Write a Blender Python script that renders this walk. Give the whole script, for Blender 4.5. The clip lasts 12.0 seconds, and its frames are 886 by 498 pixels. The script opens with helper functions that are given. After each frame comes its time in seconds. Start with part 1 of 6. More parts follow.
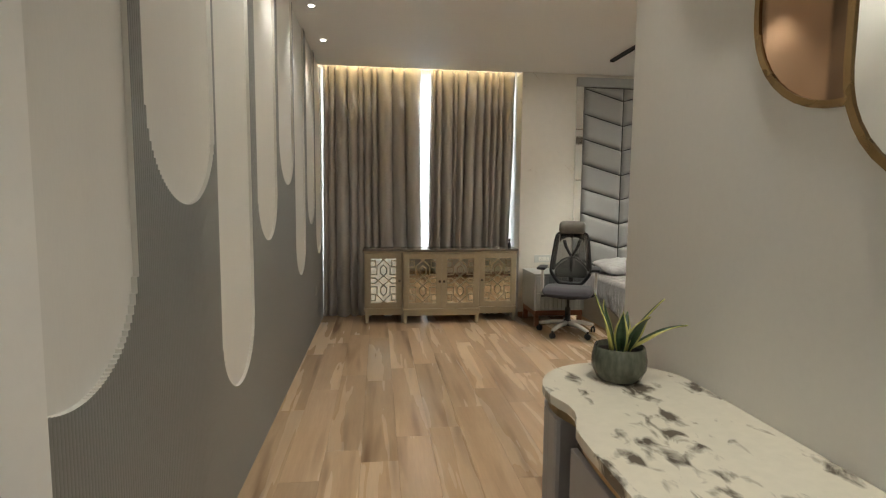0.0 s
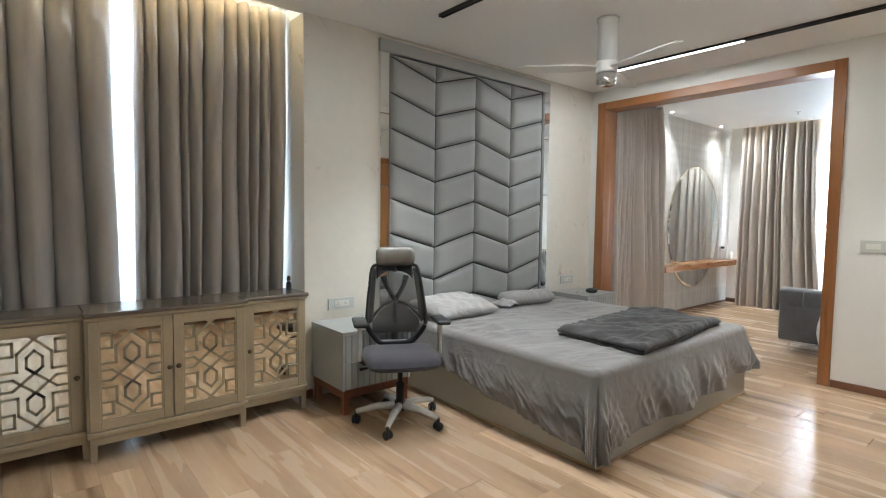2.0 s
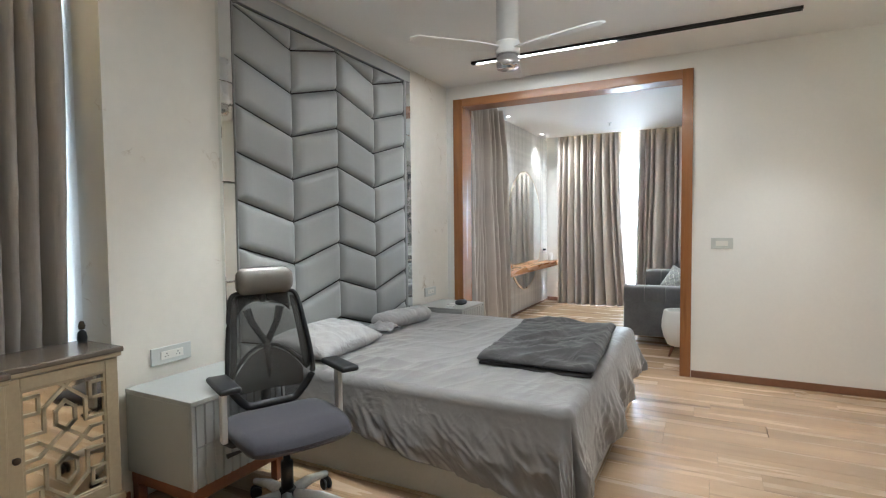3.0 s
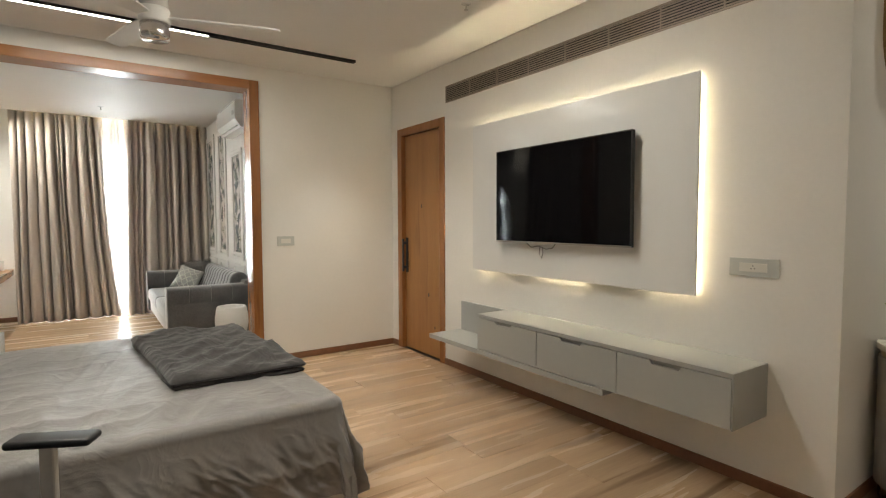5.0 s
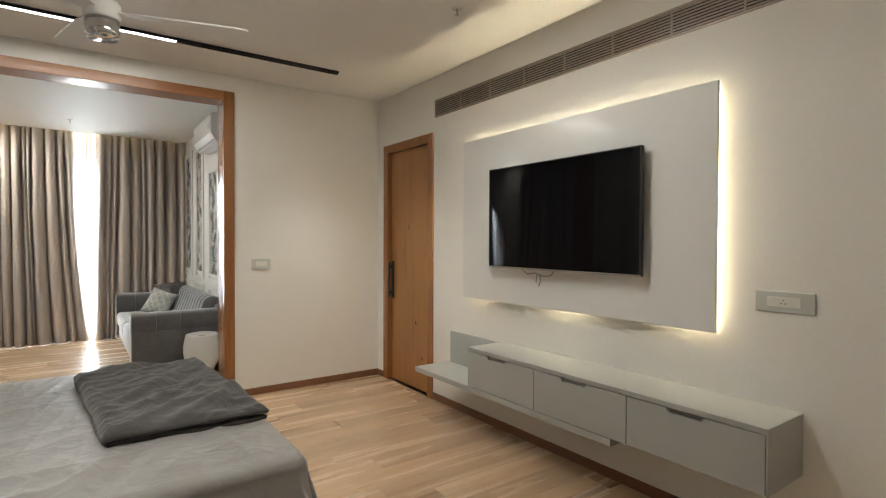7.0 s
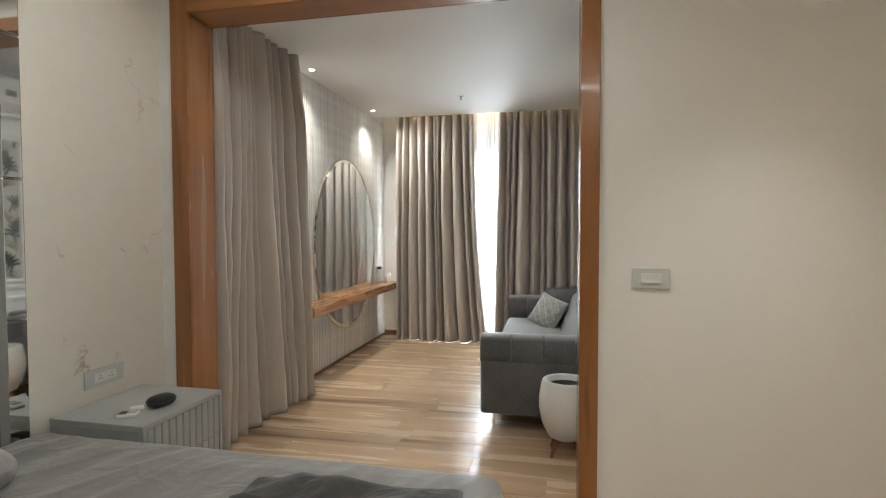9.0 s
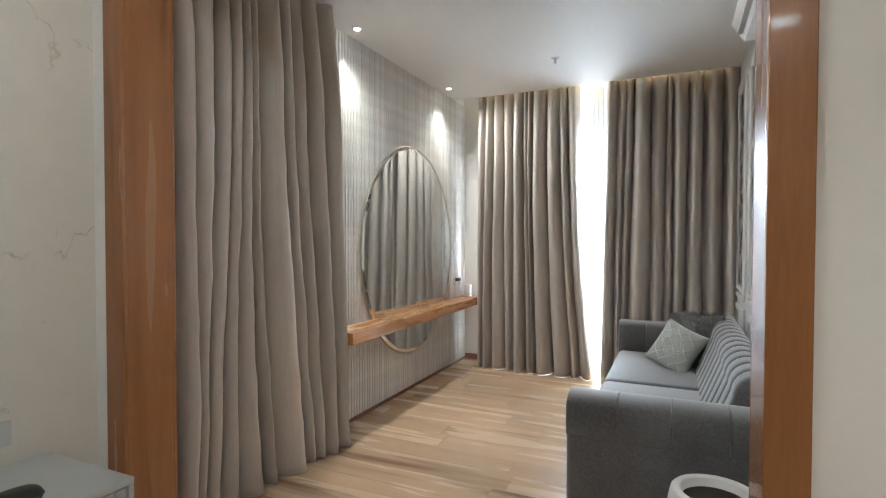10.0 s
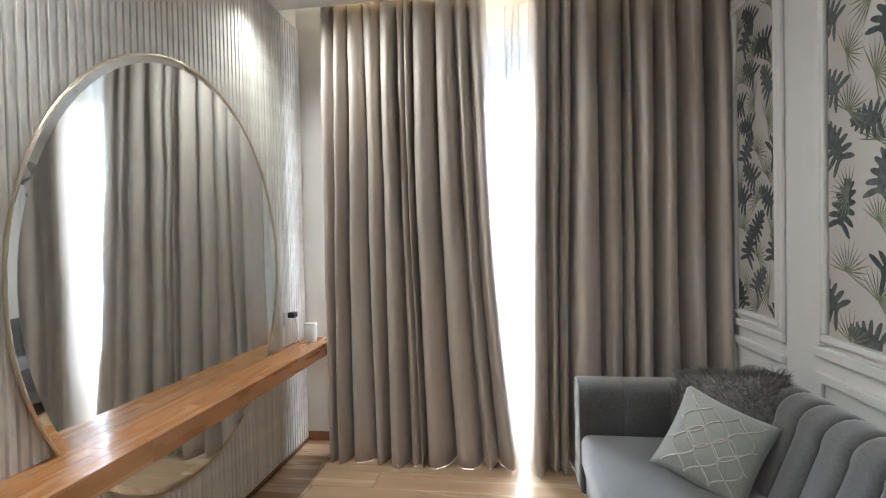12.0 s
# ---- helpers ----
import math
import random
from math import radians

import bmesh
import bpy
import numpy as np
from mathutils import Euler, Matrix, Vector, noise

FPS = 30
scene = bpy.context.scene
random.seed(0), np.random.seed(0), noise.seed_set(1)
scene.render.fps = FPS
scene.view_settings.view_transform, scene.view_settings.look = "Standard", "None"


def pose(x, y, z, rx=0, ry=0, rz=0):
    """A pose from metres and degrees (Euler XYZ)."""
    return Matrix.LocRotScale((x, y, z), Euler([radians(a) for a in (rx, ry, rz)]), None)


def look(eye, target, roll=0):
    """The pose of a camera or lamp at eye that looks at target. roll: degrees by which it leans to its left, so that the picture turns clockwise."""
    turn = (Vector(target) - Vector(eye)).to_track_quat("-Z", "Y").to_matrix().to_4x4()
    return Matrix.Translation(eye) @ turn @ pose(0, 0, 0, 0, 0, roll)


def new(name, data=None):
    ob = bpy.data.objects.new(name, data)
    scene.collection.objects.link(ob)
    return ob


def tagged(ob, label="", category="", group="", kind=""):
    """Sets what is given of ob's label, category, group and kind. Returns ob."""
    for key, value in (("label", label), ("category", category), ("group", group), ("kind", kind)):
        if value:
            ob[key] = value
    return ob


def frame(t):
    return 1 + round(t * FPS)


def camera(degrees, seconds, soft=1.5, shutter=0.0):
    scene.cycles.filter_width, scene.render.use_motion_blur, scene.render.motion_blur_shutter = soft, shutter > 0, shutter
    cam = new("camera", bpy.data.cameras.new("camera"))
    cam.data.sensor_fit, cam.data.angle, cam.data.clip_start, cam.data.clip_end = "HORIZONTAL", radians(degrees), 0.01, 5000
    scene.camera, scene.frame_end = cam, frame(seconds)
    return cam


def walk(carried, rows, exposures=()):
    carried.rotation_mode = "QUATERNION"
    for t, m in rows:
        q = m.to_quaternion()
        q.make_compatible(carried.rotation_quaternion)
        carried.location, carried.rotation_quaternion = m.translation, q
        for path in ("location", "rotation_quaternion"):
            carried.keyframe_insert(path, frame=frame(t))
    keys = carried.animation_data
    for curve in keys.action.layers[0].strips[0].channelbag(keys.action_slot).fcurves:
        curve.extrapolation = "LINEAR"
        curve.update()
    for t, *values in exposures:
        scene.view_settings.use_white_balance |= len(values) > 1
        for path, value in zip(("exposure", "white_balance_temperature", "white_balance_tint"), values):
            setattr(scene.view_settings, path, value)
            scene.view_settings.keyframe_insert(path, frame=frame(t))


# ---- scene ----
PATH = [
    (0, (-0.026, 1.193, 1.347), (0.222, 3.169, 1.164), 0.5),
    (0.5, (0.013, 1.777, 1.351), (0.319, 3.749, 1.212), 0.0),
    (1, (-0.036, 2.344, 1.375), (0.524, 4.259, 1.244), 1.0),
    (1.5, (0.004, 2.916, 1.386), (0.907, 4.696, 1.267), 0.9),
    (2, (-0.024, 3.463, 1.365), (1.25, 5.0, 1.242), 0.7),
    (2.5, (0.051, 4.006, 1.36), (1.628, 5.229, 1.236), -0.0),
    (2.7, (0.101, 4.206, 1.343), (1.756, 5.325, 1.242), -0.2),
    (4.3, (0.386, 5.685, 1.363), (2.338, 5.284, 1.196), 0.1),
    (4.5, (0.348, 5.813, 1.36), (2.252, 5.219, 1.21), 0.4),
    (5, (0.126, 5.984, 1.37), (1.773, 4.854, 1.26), -0.2),
    (5.5, (-0.025, 6.038, 1.394), (1.241, 4.491, 1.317), -0.6),
    (6, (-0.085, 6.098, 1.398), (0.924, 4.372, 1.332), -0.5),
    (6.5, (0.051, 6.031, 1.38), (1.265, 4.442, 1.328), -0.1),
    (7, (0.403, 5.766, 1.397), (2.032, 4.605, 1.363), 0.2),
    (7.5, (0.897, 5.475, 1.403), (2.751, 4.727, 1.37), -0.2),
    (7.7, (1.106, 5.337, 1.41), (3.024, 4.771, 1.386), -0.1),
    (8.5, (1.97, 4.81, 1.40), (3.97, 4.84, 1.35), 0.0),
    (9.3, (3.013, 4.864, 1.38), (4.919, 5.467, 1.32), -0.0),
    (9.5, (3.255, 4.853, 1.348), (5.135, 5.535, 1.303), 0.1),
    (10, (3.85, 4.896, 1.367), (5.669, 5.727, 1.325), 0.1),
    (10.5, (4.401, 4.991, 1.349), (6.179, 5.903, 1.271), 1.1),
    (11, (4.952, 5.139, 1.385), (6.745, 6.022, 1.312), 1.1),
    (11.5, (5.411, 5.37, 1.403), (7.272, 6.101, 1.36), -0.7),
    (12, (5.852, 5.634, 1.386), (7.832, 5.914, 1.348), -1.2),
]
EXPOSURES = [(0, -0.02, 6450, 5), (0.5, 0.06, 6150, 4), (1.0, 0.13, 6050, 4), (2.0, 0.28, 5600, 4), (2.7, 0.3, 5450, 4), (4.5, -0.02, 6500, 5), (6, -0.05, 6650, 6), (7.7, -0.16, 6150, 5), (9.4, -0.22, 6100, 5), (10.5, -0.14, 5550, 5), (11.0, -0.1, 5700, 5), (11.5, -0.15, 5800, 6), (12, -0.4, 5850, 6)]
cam = camera(81.5, 12.0, 1.2)
walk(cam, [(t, look(eye, target, roll)) for t, eye, target, roll in PATH], EXPOSURES)

# ---- world, sun, lights ----
world = bpy.data.worlds.new("sky_world")
scene.world = world
world.use_nodes = True
wn = world.node_tree
sky = wn.nodes.new("ShaderNodeTexSky")
sky.sky_type = "NISHITA"
sky.sun_disc = False
sky.sun_elevation, sky.sun_rotation = radians(48), radians(120)
wn.links.new(sky.outputs[0], wn.nodes["Background"].inputs[0])
wn.nodes["Background"].inputs[1].default_value = 0.12
sun = new("sun", bpy.data.lights.new("sun", "SUN"))
sun.data.energy, sun.data.angle, sun.data.color = 2.5, radians(0.5), (1.0, 0.95, 0.88)
sun.matrix_world = look((14, -2, 12), (8, 2, 0))


def area(name, eye, target, sx, sy, watts, color):
    ob = new(name, bpy.data.lights.new(name, "AREA"))
    ob.data.shape, ob.data.size, ob.data.size_y = "RECTANGLE", sx, sy
    ob.data.energy, ob.data.color = watts, color
    ob.matrix_world = look(eye, target)
    return ob


def spot(name, eye, target, watts, degrees, color, blend=0.6, size=0.03):
    ob = new(name, bpy.data.lights.new(name, "SPOT"))
    ob.data.energy, ob.data.spot_size, ob.data.spot_blend = watts, radians(degrees), blend
    ob.data.color, ob.data.shadow_soft_size = color, size
    ob.matrix_world = look(eye, target)
    return ob


WARM = (1.0, 0.84, 0.66)
SOFT = (1.0, 0.95, 0.87)
DAY = (0.89, 0.95, 1.0)
# daylight through the windows
area("window_light_bedroom", (0.45, 7.67, 1.5), (0.45, 5, 1.3), 2.1, 2.5, 150, DAY)
area("window_light_sitting", (9.66, 5.5, 1.25), (6, 5.5, 0.3), 1.7, 2.1, 3300, DAY).data.spread = radians(122)
area("window_light_side", (6.05, 7.30, 1.5), (6.05, 5, 1.3), 1.0, 2.5, 45, DAY)
area("window_light_far", (0.0, -8.2, 1.5), (0, 0, 1.3), 4.0, 2.4, 30, DAY)
# linear lamps of the ceiling tracks
area("track_light_east", (4.49, 5.78, 2.795), (4.49, 5.78, 0), 0.05, 1.2, 16, SOFT)
area("track_light_west", (2.37, 4.8, 2.795), (2.37, 4.8, 0), 0.05, 1.2, 22, SOFT)
for y in (3.0, 3.75, 4.5, 5.337, 6.18):
    spot("downlight_lamp", (-0.528, y, 2.80), (-0.56, y, 0), 18, 80, SOFT)
for y in (1.593, 2.446):
    spot("downlight_lamp", (0.90, y, 2.80), (1.0, y, 0), 48, 124, SOFT, 0.95)
spot("track_spot", (4.49, 4.08, 2.785), (4.25, 3.95, 0), 72, 84, SOFT, 0.9)
spot("track_spot", (2.37, 6.27, 2.785), (2.15, 6.0, 0), 145, 84, SOFT, 0.8, 0.02)
for x in (6.924, 8.516):
    spot("downlight_lamp", (x, 6.97, 2.82), (x, 7.02, 0), 24, 60, WARM, 0.9)
    spot("downlight_flood", (x, 6.965, 2.822), (x, 5.3, 0), 95, 138, SOFT, 1.0, 0.02)
# added fill without a fitting, brightens the far room from above
area("far_room_fill", (0, -3.5, 2.86), (0, -3.5, 0), 3.0, 4.0, 92, (1, 0.98, 0.95))


# ---- materials ----
def material(name, color, rough=0.5, metal=0.0, grain=60.0, vary=0.08, bump=0.0, stretch=(1, 1, 1), per_object=0.0, coat=0.0, sheen=0.0):
    """A principled surface with tone variation at two scales and fine relief."""
    m = bpy.data.materials.new(name)
    m.use_nodes = True
    n, l = m.node_tree.nodes, m.node_tree.links
    bsdf = n["Principled BSDF"]
    bsdf.inputs["Roughness"].default_value = rough
    bsdf.inputs["Metallic"].default_value = metal
    if coat:
        bsdf.inputs["Coat Weight"].default_value = coat
        bsdf.inputs["Coat Roughness"].default_value = 0.08
    if sheen:
        bsdf.inputs["Sheen Weight"].default_value = sheen
    tex = n.new("ShaderNodeTexCoord")
    mp = n.new("ShaderNodeMapping")
    mp.inputs["Scale"].default_value = stretch
    l.new(tex.outputs["Object"], mp.inputs[0])
    fine, wide = n.new("ShaderNodeTexNoise"), n.new("ShaderNodeTexNoise")
    fine.inputs["Scale"].default_value, wide.inputs["Scale"].default_value = grain, grain / 22
    fine.inputs["Detail"].default_value = 4
    for t in (fine, wide):
        l.new(mp.outputs[0], t.inputs["Vector"])
    add = n.new("ShaderNodeMath")
    add.operation = "ADD"
    l.new(fine.outputs[0], add.inputs[0])
    l.new(wide.outputs[0], add.inputs[1])
    ramp = n.new("ShaderNodeMapRange")
    ramp.inputs["From Min"].default_value, ramp.inputs["From Max"].default_value = 0.6, 1.4
    ramp.inputs["To Min"].default_value, ramp.inputs["To Max"].default_value = 1 - vary, 1 + vary
    l.new(add.outputs[0], ramp.inputs[0])
    last = ramp.outputs[0]
    if per_object:
        info = n.new("ShaderNodeObjectInfo")
        r2 = n.new("ShaderNodeMapRange")
        r2.inputs["To Min"].default_value, r2.inputs["To Max"].default_value = 1 - per_object, 1 + per_object
        l.new(info.outputs["Random"], r2.inputs[0])
        mul = n.new("ShaderNodeMath")
        mul.operation = "MULTIPLY"
        l.new(last, mul.inputs[0])
        l.new(r2.outputs[0], mul.inputs[1])
        last = mul.outputs[0]
    mix = n.new("ShaderNodeVectorMath")
    mix.operation = "SCALE"
    mix.inputs[0].default_value = color
    l.new(last, mix.inputs["Scale"])
    l.new(mix.outputs[0], bsdf.inputs["Base Color"])
    rr = n.new("ShaderNodeMapRange")
    rr.inputs["To Min"].default_value, rr.inputs["To Max"].default_value = max(0.0, rough - 0.06), min(1.0, rough + 0.06)
    l.new(wide.outputs[0], rr.inputs[0])
    l.new(rr.outputs[0], bsdf.inputs["Roughness"])
    if bump:
        b = n.new("ShaderNodeBump")
        b.inputs["Strength"].default_value, b.inputs["Distance"].default_value = bump, 0.002
        l.new(fine.outputs[0], b.inputs["Height"])
        l.new(b.outputs[0], bsdf.inputs["Normal"])
    return m


def add_ramp(n, stops):
    r = n.new("ShaderNodeValToRGB")
    while len(r.color_ramp.elements) < len(stops):
        r.color_ramp.elements.new(0.5)
    for e, (p, c) in zip(r.color_ramp.elements, stops):
        e.position, e.color = p, (*c, 1)
    return r


def wood_material(name, light, mid, dark, rough, scale=1.0, axis="Y", per_object=0.25, coat=0.0, streak=0.62):
    """Grain stretched along one axis, broad darker streaks, each piece toned by itself."""
    m = bpy.data.materials.new(name)
    m.use_nodes = True
    n, l = m.node_tree.nodes, m.node_tree.links
    bsdf = n["Principled BSDF"]
    tex, info = n.new("ShaderNodeTexCoord"), n.new("ShaderNodeObjectInfo")
    off = n.new("ShaderNodeVectorMath")
    off.operation = "MULTIPLY_ADD"
    comb = n.new("ShaderNodeCombineXYZ")
    for i in range(3):
        l.new(info.outputs["Random"], comb.inputs[i])
    off.inputs[1].default_value = (37, 53, 71)
    l.new(comb.outputs[0], off.inputs[0])
    l.new(tex.outputs["Object"], off.inputs[2])
    mp = n.new("ShaderNodeMapping")
    mp.inputs["Scale"].default_value = {"Y": (1, 0.08, 1), "X": (0.09, 1, 1), "Z": (1, 1, 0.09)}[axis]
    l.new(off.outputs[0], mp.inputs[0])
    fine, broad, streaks = (n.new("ShaderNodeTexNoise") for _ in range(3))
    fine.inputs["Scale"].default_value, fine.inputs["Detail"].default_value = 120 * scale, 5
    broad.inputs["Scale"].default_value, broad.inputs["Detail"].default_value, broad.inputs["Distortion"].default_value = 9 * scale, 3, 0.25
    streaks.inputs["Scale"].default_value, streaks.inputs["Detail"].default_value, streaks.inputs["Distortion"].default_value = 8.5 * scale, 2, 0.15
    for t in (fine, broad, streaks):
        l.new(mp.outputs[0], t.inputs["Vector"])
    ramp = add_ramp(n, [(0.3, mid), (0.62, light)])
    l.new(broad.outputs[0], ramp.inputs[0])
    r2 = add_ramp(n, [(streak - 0.06, (0, 0, 0)), (streak + 0.13, (1, 1, 1))])
    l.new(streaks.outputs[0], r2.inputs[0])
    mx = n.new("ShaderNodeMix")
    mx.data_type = "RGBA"
    mx.inputs[7].default_value = (*dark, 1)
    l.new(r2.outputs[0], mx.inputs[0])
    l.new(ramp.outputs[0], mx.inputs[6])
    tone = n.new("ShaderNodeMapRange")
    tone.inputs["To Min"].default_value, tone.inputs["To Max"].default_value = 1 - per_object, 1 + per_object * 0.5
    l.new(info.outputs["Random"], tone.inputs[0])
    fr = n.new("ShaderNodeMapRange")
    fr.inputs["To Min"].default_value, fr.inputs["To Max"].default_value = 0.86, 1.12
    l.new(fine.outputs[0], fr.inputs[0])
    mul = n.new("ShaderNodeMath")
    mul.operation = "MULTIPLY"
    l.new(tone.outputs[0], mul.inputs[0])
    l.new(fr.outputs[0], mul.inputs[1])
    sc = n.new("ShaderNodeVectorMath")
    sc.operation = "SCALE"
    l.new(mx.outputs[2], sc.inputs[0])
    l.new(mul.outputs[0], sc.inputs["Scale"])
    l.new(sc.outputs[0], bsdf.inputs["Base Color"])
    rr = n.new("ShaderNodeMapRange")
    rr.inputs["To Min"].default_value, rr.inputs["To Max"].default_value = max(0.03, rough - 0.05), rough + 0.08
    l.new(broad.outputs[0], rr.inputs[0])
    l.new(rr.outputs[0], bsdf.inputs["Roughness"])
    if coat:
        bsdf.inputs["Coat Weight"].default_value, bsdf.inputs["Coat Roughness"].default_value = coat, 0.06
    b = n.new("ShaderNodeBump")
    b.inputs["Strength"].default_value, b.inputs["Distance"].default_value = 0.12, 0.001
    l.new(fine.outputs[0], b.inputs["Height"])
    l.new(b.outputs[0], bsdf.inputs["Normal"])
    return m


def cloth_material(name, color, rough=0.85, weave=900.0, see_through=0.0, vary=0.1, sheen=0.3, slub=(1, 1, 1)):
    m = material(name, color, rough, 0, 90, vary, 0.0, slub, sheen=sheen)
    m.node_tree.nodes["Principled BSDF"].inputs["Specular IOR Level"].default_value = 0.3
    n, l = m.node_tree.nodes, m.node_tree.links
    bsdf, out = n["Principled BSDF"], n["Material Output"]
    w = n.new("ShaderNodeTexNoise")
    w.inputs["Scale"].default_value, w.inputs["Detail"].default_value = weave, 2
    tex = n.new("ShaderNodeTexCoord")
    l.new(tex.outputs["Object"], w.inputs["Vector"])
    b = n.new("ShaderNodeBump")
    b.inputs["Strength"].default_value, b.inputs["Distance"].default_value = 0.25, 0.001
    l.new(w.outputs[0], b.inputs["Height"])
    l.new(b.outputs[0], bsdf.inputs["Normal"])
    if see_through:
        tr, mx = n.new("ShaderNodeBsdfTranslucent"), n.new("ShaderNodeMixShader")
        tr.inputs[0].default_value = (*[min(1, c * 1.3) for c in color], 1)
        mx.inputs[0].default_value = see_through
        l.new(bsdf.outputs[0], mx.inputs[1])
        l.new(tr.outputs[0], mx.inputs[2])
        l.new(mx.outputs[0], out.inputs[0])
    return m


def glow_material(name, color, strength):
    m = bpy.data.materials.new(name)
    m.use_nodes = True
    n, l = m.node_tree.nodes, m.node_tree.links
    e = n.new("ShaderNodeEmission")
    e.inputs[0].default_value, e.inputs[1].default_value = (*color, 1), strength
    l.new(e.outputs[0], n["Material Output"].inputs[0])
    return m


def glass_material(name):
    m = bpy.data.materials.new(name)
    m.use_nodes = True
    b = m.node_tree.nodes["Principled BSDF"]
    b.inputs["Transmission Weight"].default_value, b.inputs["Roughness"].default_value, b.inputs["IOR"].default_value = 1.0, 0.0, 1.45
    return m


def marble_wall_material(name, base, vein):
    """Pale slab with a few thin broken veins."""
    m = material(name, base, 0.42, 0, 14, 0.035)
    n, l = m.node_tree.nodes, m.node_tree.links
    bsdf = n["Principled BSDF"]
    src = bsdf.inputs["Base Color"].links[0].from_socket
    tex = n.new("ShaderNodeTexCoord")
    v, brk = n.new("ShaderNodeTexNoise"), n.new("ShaderNodeTexNoise")
    v.inputs["Scale"].default_value, v.inputs["Detail"].default_value, v.inputs["Distortion"].default_value = 1.5, 8, 0.6
    brk.inputs["Scale"].default_value, brk.inputs["Detail"].default_value = 4.5, 3
    l.new(tex.outputs["Object"], v.inputs["Vector"])
    l.new(tex.outputs["Object"], brk.inputs["Vector"])
    r1 = add_ramp(n, [(0.4955, (0, 0, 0)), (0.4995, (1, 1, 1)), (0.5005, (1, 1, 1)), (0.5045, (0, 0, 0))])
    r2 = add_ramp(n, [(0.55, (0, 0, 0)), (0.66, (1, 1, 1))])
    l.new(v.outputs[0], r1.inputs[0])
    l.new(brk.outputs[0], r2.inputs[0])
    mul = n.new("ShaderNodeMath")
    mul.operation = "MULTIPLY"
    l.new(r1.outputs[0], mul.inputs[0])
    l.new(r2.outputs[0], mul.inputs[1])
    mx = n.new("ShaderNodeMix")
    mx.data_type = "RGBA"
    mx.inputs[7].default_value = (*vein, 1)
    l.new(mul.outputs[0], mx.inputs[0])
    l.new(src, mx.inputs[6])
    l.new(mx.outputs[2], bsdf.inputs["Base Color"])
    return m


def blotch_marble_material(name):
    """Cream stone with dark grey-brown blotches."""
    m = material(name, (0.70, 0.65, 0.54), 0.16, 0, 30, 0.06)
    n, l = m.node_tree.nodes, m.node_tree.links
    bsdf = n["Principled BSDF"]
    src = bsdf.inputs["Base Color"].links[0].from_socket
    tex, mp = n.new("ShaderNodeTexCoord"), n.new("ShaderNodeMapping")
    mp.inputs["Rotation"].default_value, mp.inputs["Scale"].default_value = (0, 0, radians(-32)), (1.5, 0.85, 1)
    l.new(tex.outputs["Object"], mp.inputs[0])
    a, c = n.new("ShaderNodeTexNoise"), n.new("ShaderNodeTexNoise")
    a.inputs["Scale"].default_value, a.inputs["Detail"].default_value, a.inputs["Distortion"].default_value = 15, 7, 0.6
    c.inputs["Scale"].default_value, c.inputs["Detail"].default_value = 6.0, 2
    for t in (a, c):
        l.new(mp.outputs[0], t.inputs["Vector"])
    add = n.new("ShaderNodeMath")
    add.operation = "ADD"
    l.new(a.outputs[0], add.inputs[0])
    l.new(c.outputs[0], add.inputs[1])
    r1 = add_ramp(n, [(0.525, (0, 0, 0)), (0.61, (1, 1, 1))])
    half = n.new("ShaderNodeMath")
    half.operation = "MULTIPLY"
    half.inputs[1].default_value = 0.5
    l.new(add.outputs[0], half.inputs[0])
    l.new(half.outputs[0], r1.inputs[0])
    mx = n.new("ShaderNodeMix")
    mx.data_type = "RGBA"
    mx.inputs[7].default_value = (0.12, 0.10, 0.078, 1)
    l.new(r1.outputs[0], mx.inputs[0])
    l.new(src, mx.inputs[6])
    l.new(mx.outputs[2], bsdf.inputs["Base Color"])
    return m


M_WALL = material("wall_paint", (0.81, 0.79, 0.755), 0.55, 0, 45, 0.02, 0.05)
M_CEIL = material("ceiling_paint", (0.80, 0.79, 0.77), 0.6, 0, 40, 0.015, 0.03)
M_GREY_PANEL = material("grey_fluted_paint", (0.215, 0.217, 0.21), 0.42, 0, 50, 0.05, 0.05)
M_OVAL = material("plaster_white", (0.70, 0.68, 0.64), 0.55, 0, 60, 0.03, 0.08, (1, 3, 0.4))
M_MARBLE_WALL = marble_wall_material("pale_veined_slab", (0.72, 0.68, 0.605), (0.42, 0.33, 0.22))
M_FLOOR = wood_material("oak_plank", (0.585, 0.415, 0.262), (0.475, 0.325, 0.20), (0.20, 0.115, 0.065), 0.25, 1.0, "Y", 0.18, streak=0.635)
M_TEAK = wood_material("teak_trim", (0.34, 0.145, 0.050), (0.28, 0.112, 0.037), (0.17, 0.06, 0.02), 0.24, 1.4, "Z", 0.08, 0.25, 0.70)
M_TEAK_X = wood_material("teak_trim_level", (0.34, 0.145, 0.050), (0.28, 0.112, 0.037), (0.17, 0.06, 0.02), 0.36, 1.4, "Y", 0.08, 0.08, 0.70)
M_DOOR = wood_material("oak_door", (0.39, 0.185, 0.062), (0.33, 0.148, 0.046), (0.22, 0.09, 0.03), 0.38, 1.2, "Z", 0.05, 0.1, 0.68)
M_SHELF = wood_material("teak_shelf", (0.50, 0.235, 0.085), (0.42, 0.185, 0.06), (0.25, 0.10, 0.035), 0.26, 1.2, "X", 0.08, 0.3, 0.71)
M_SKIRT = material("skirting_wood", (0.20, 0.09, 0.045), 0.4, 0, 40, 0.15, 0.05)
M_CURTAIN = cloth_material("curtain_taupe", (0.45, 0.41, 0.365), 0.62, 700, 0.14, 0.13, 0.25, (3, 3, 0.12))
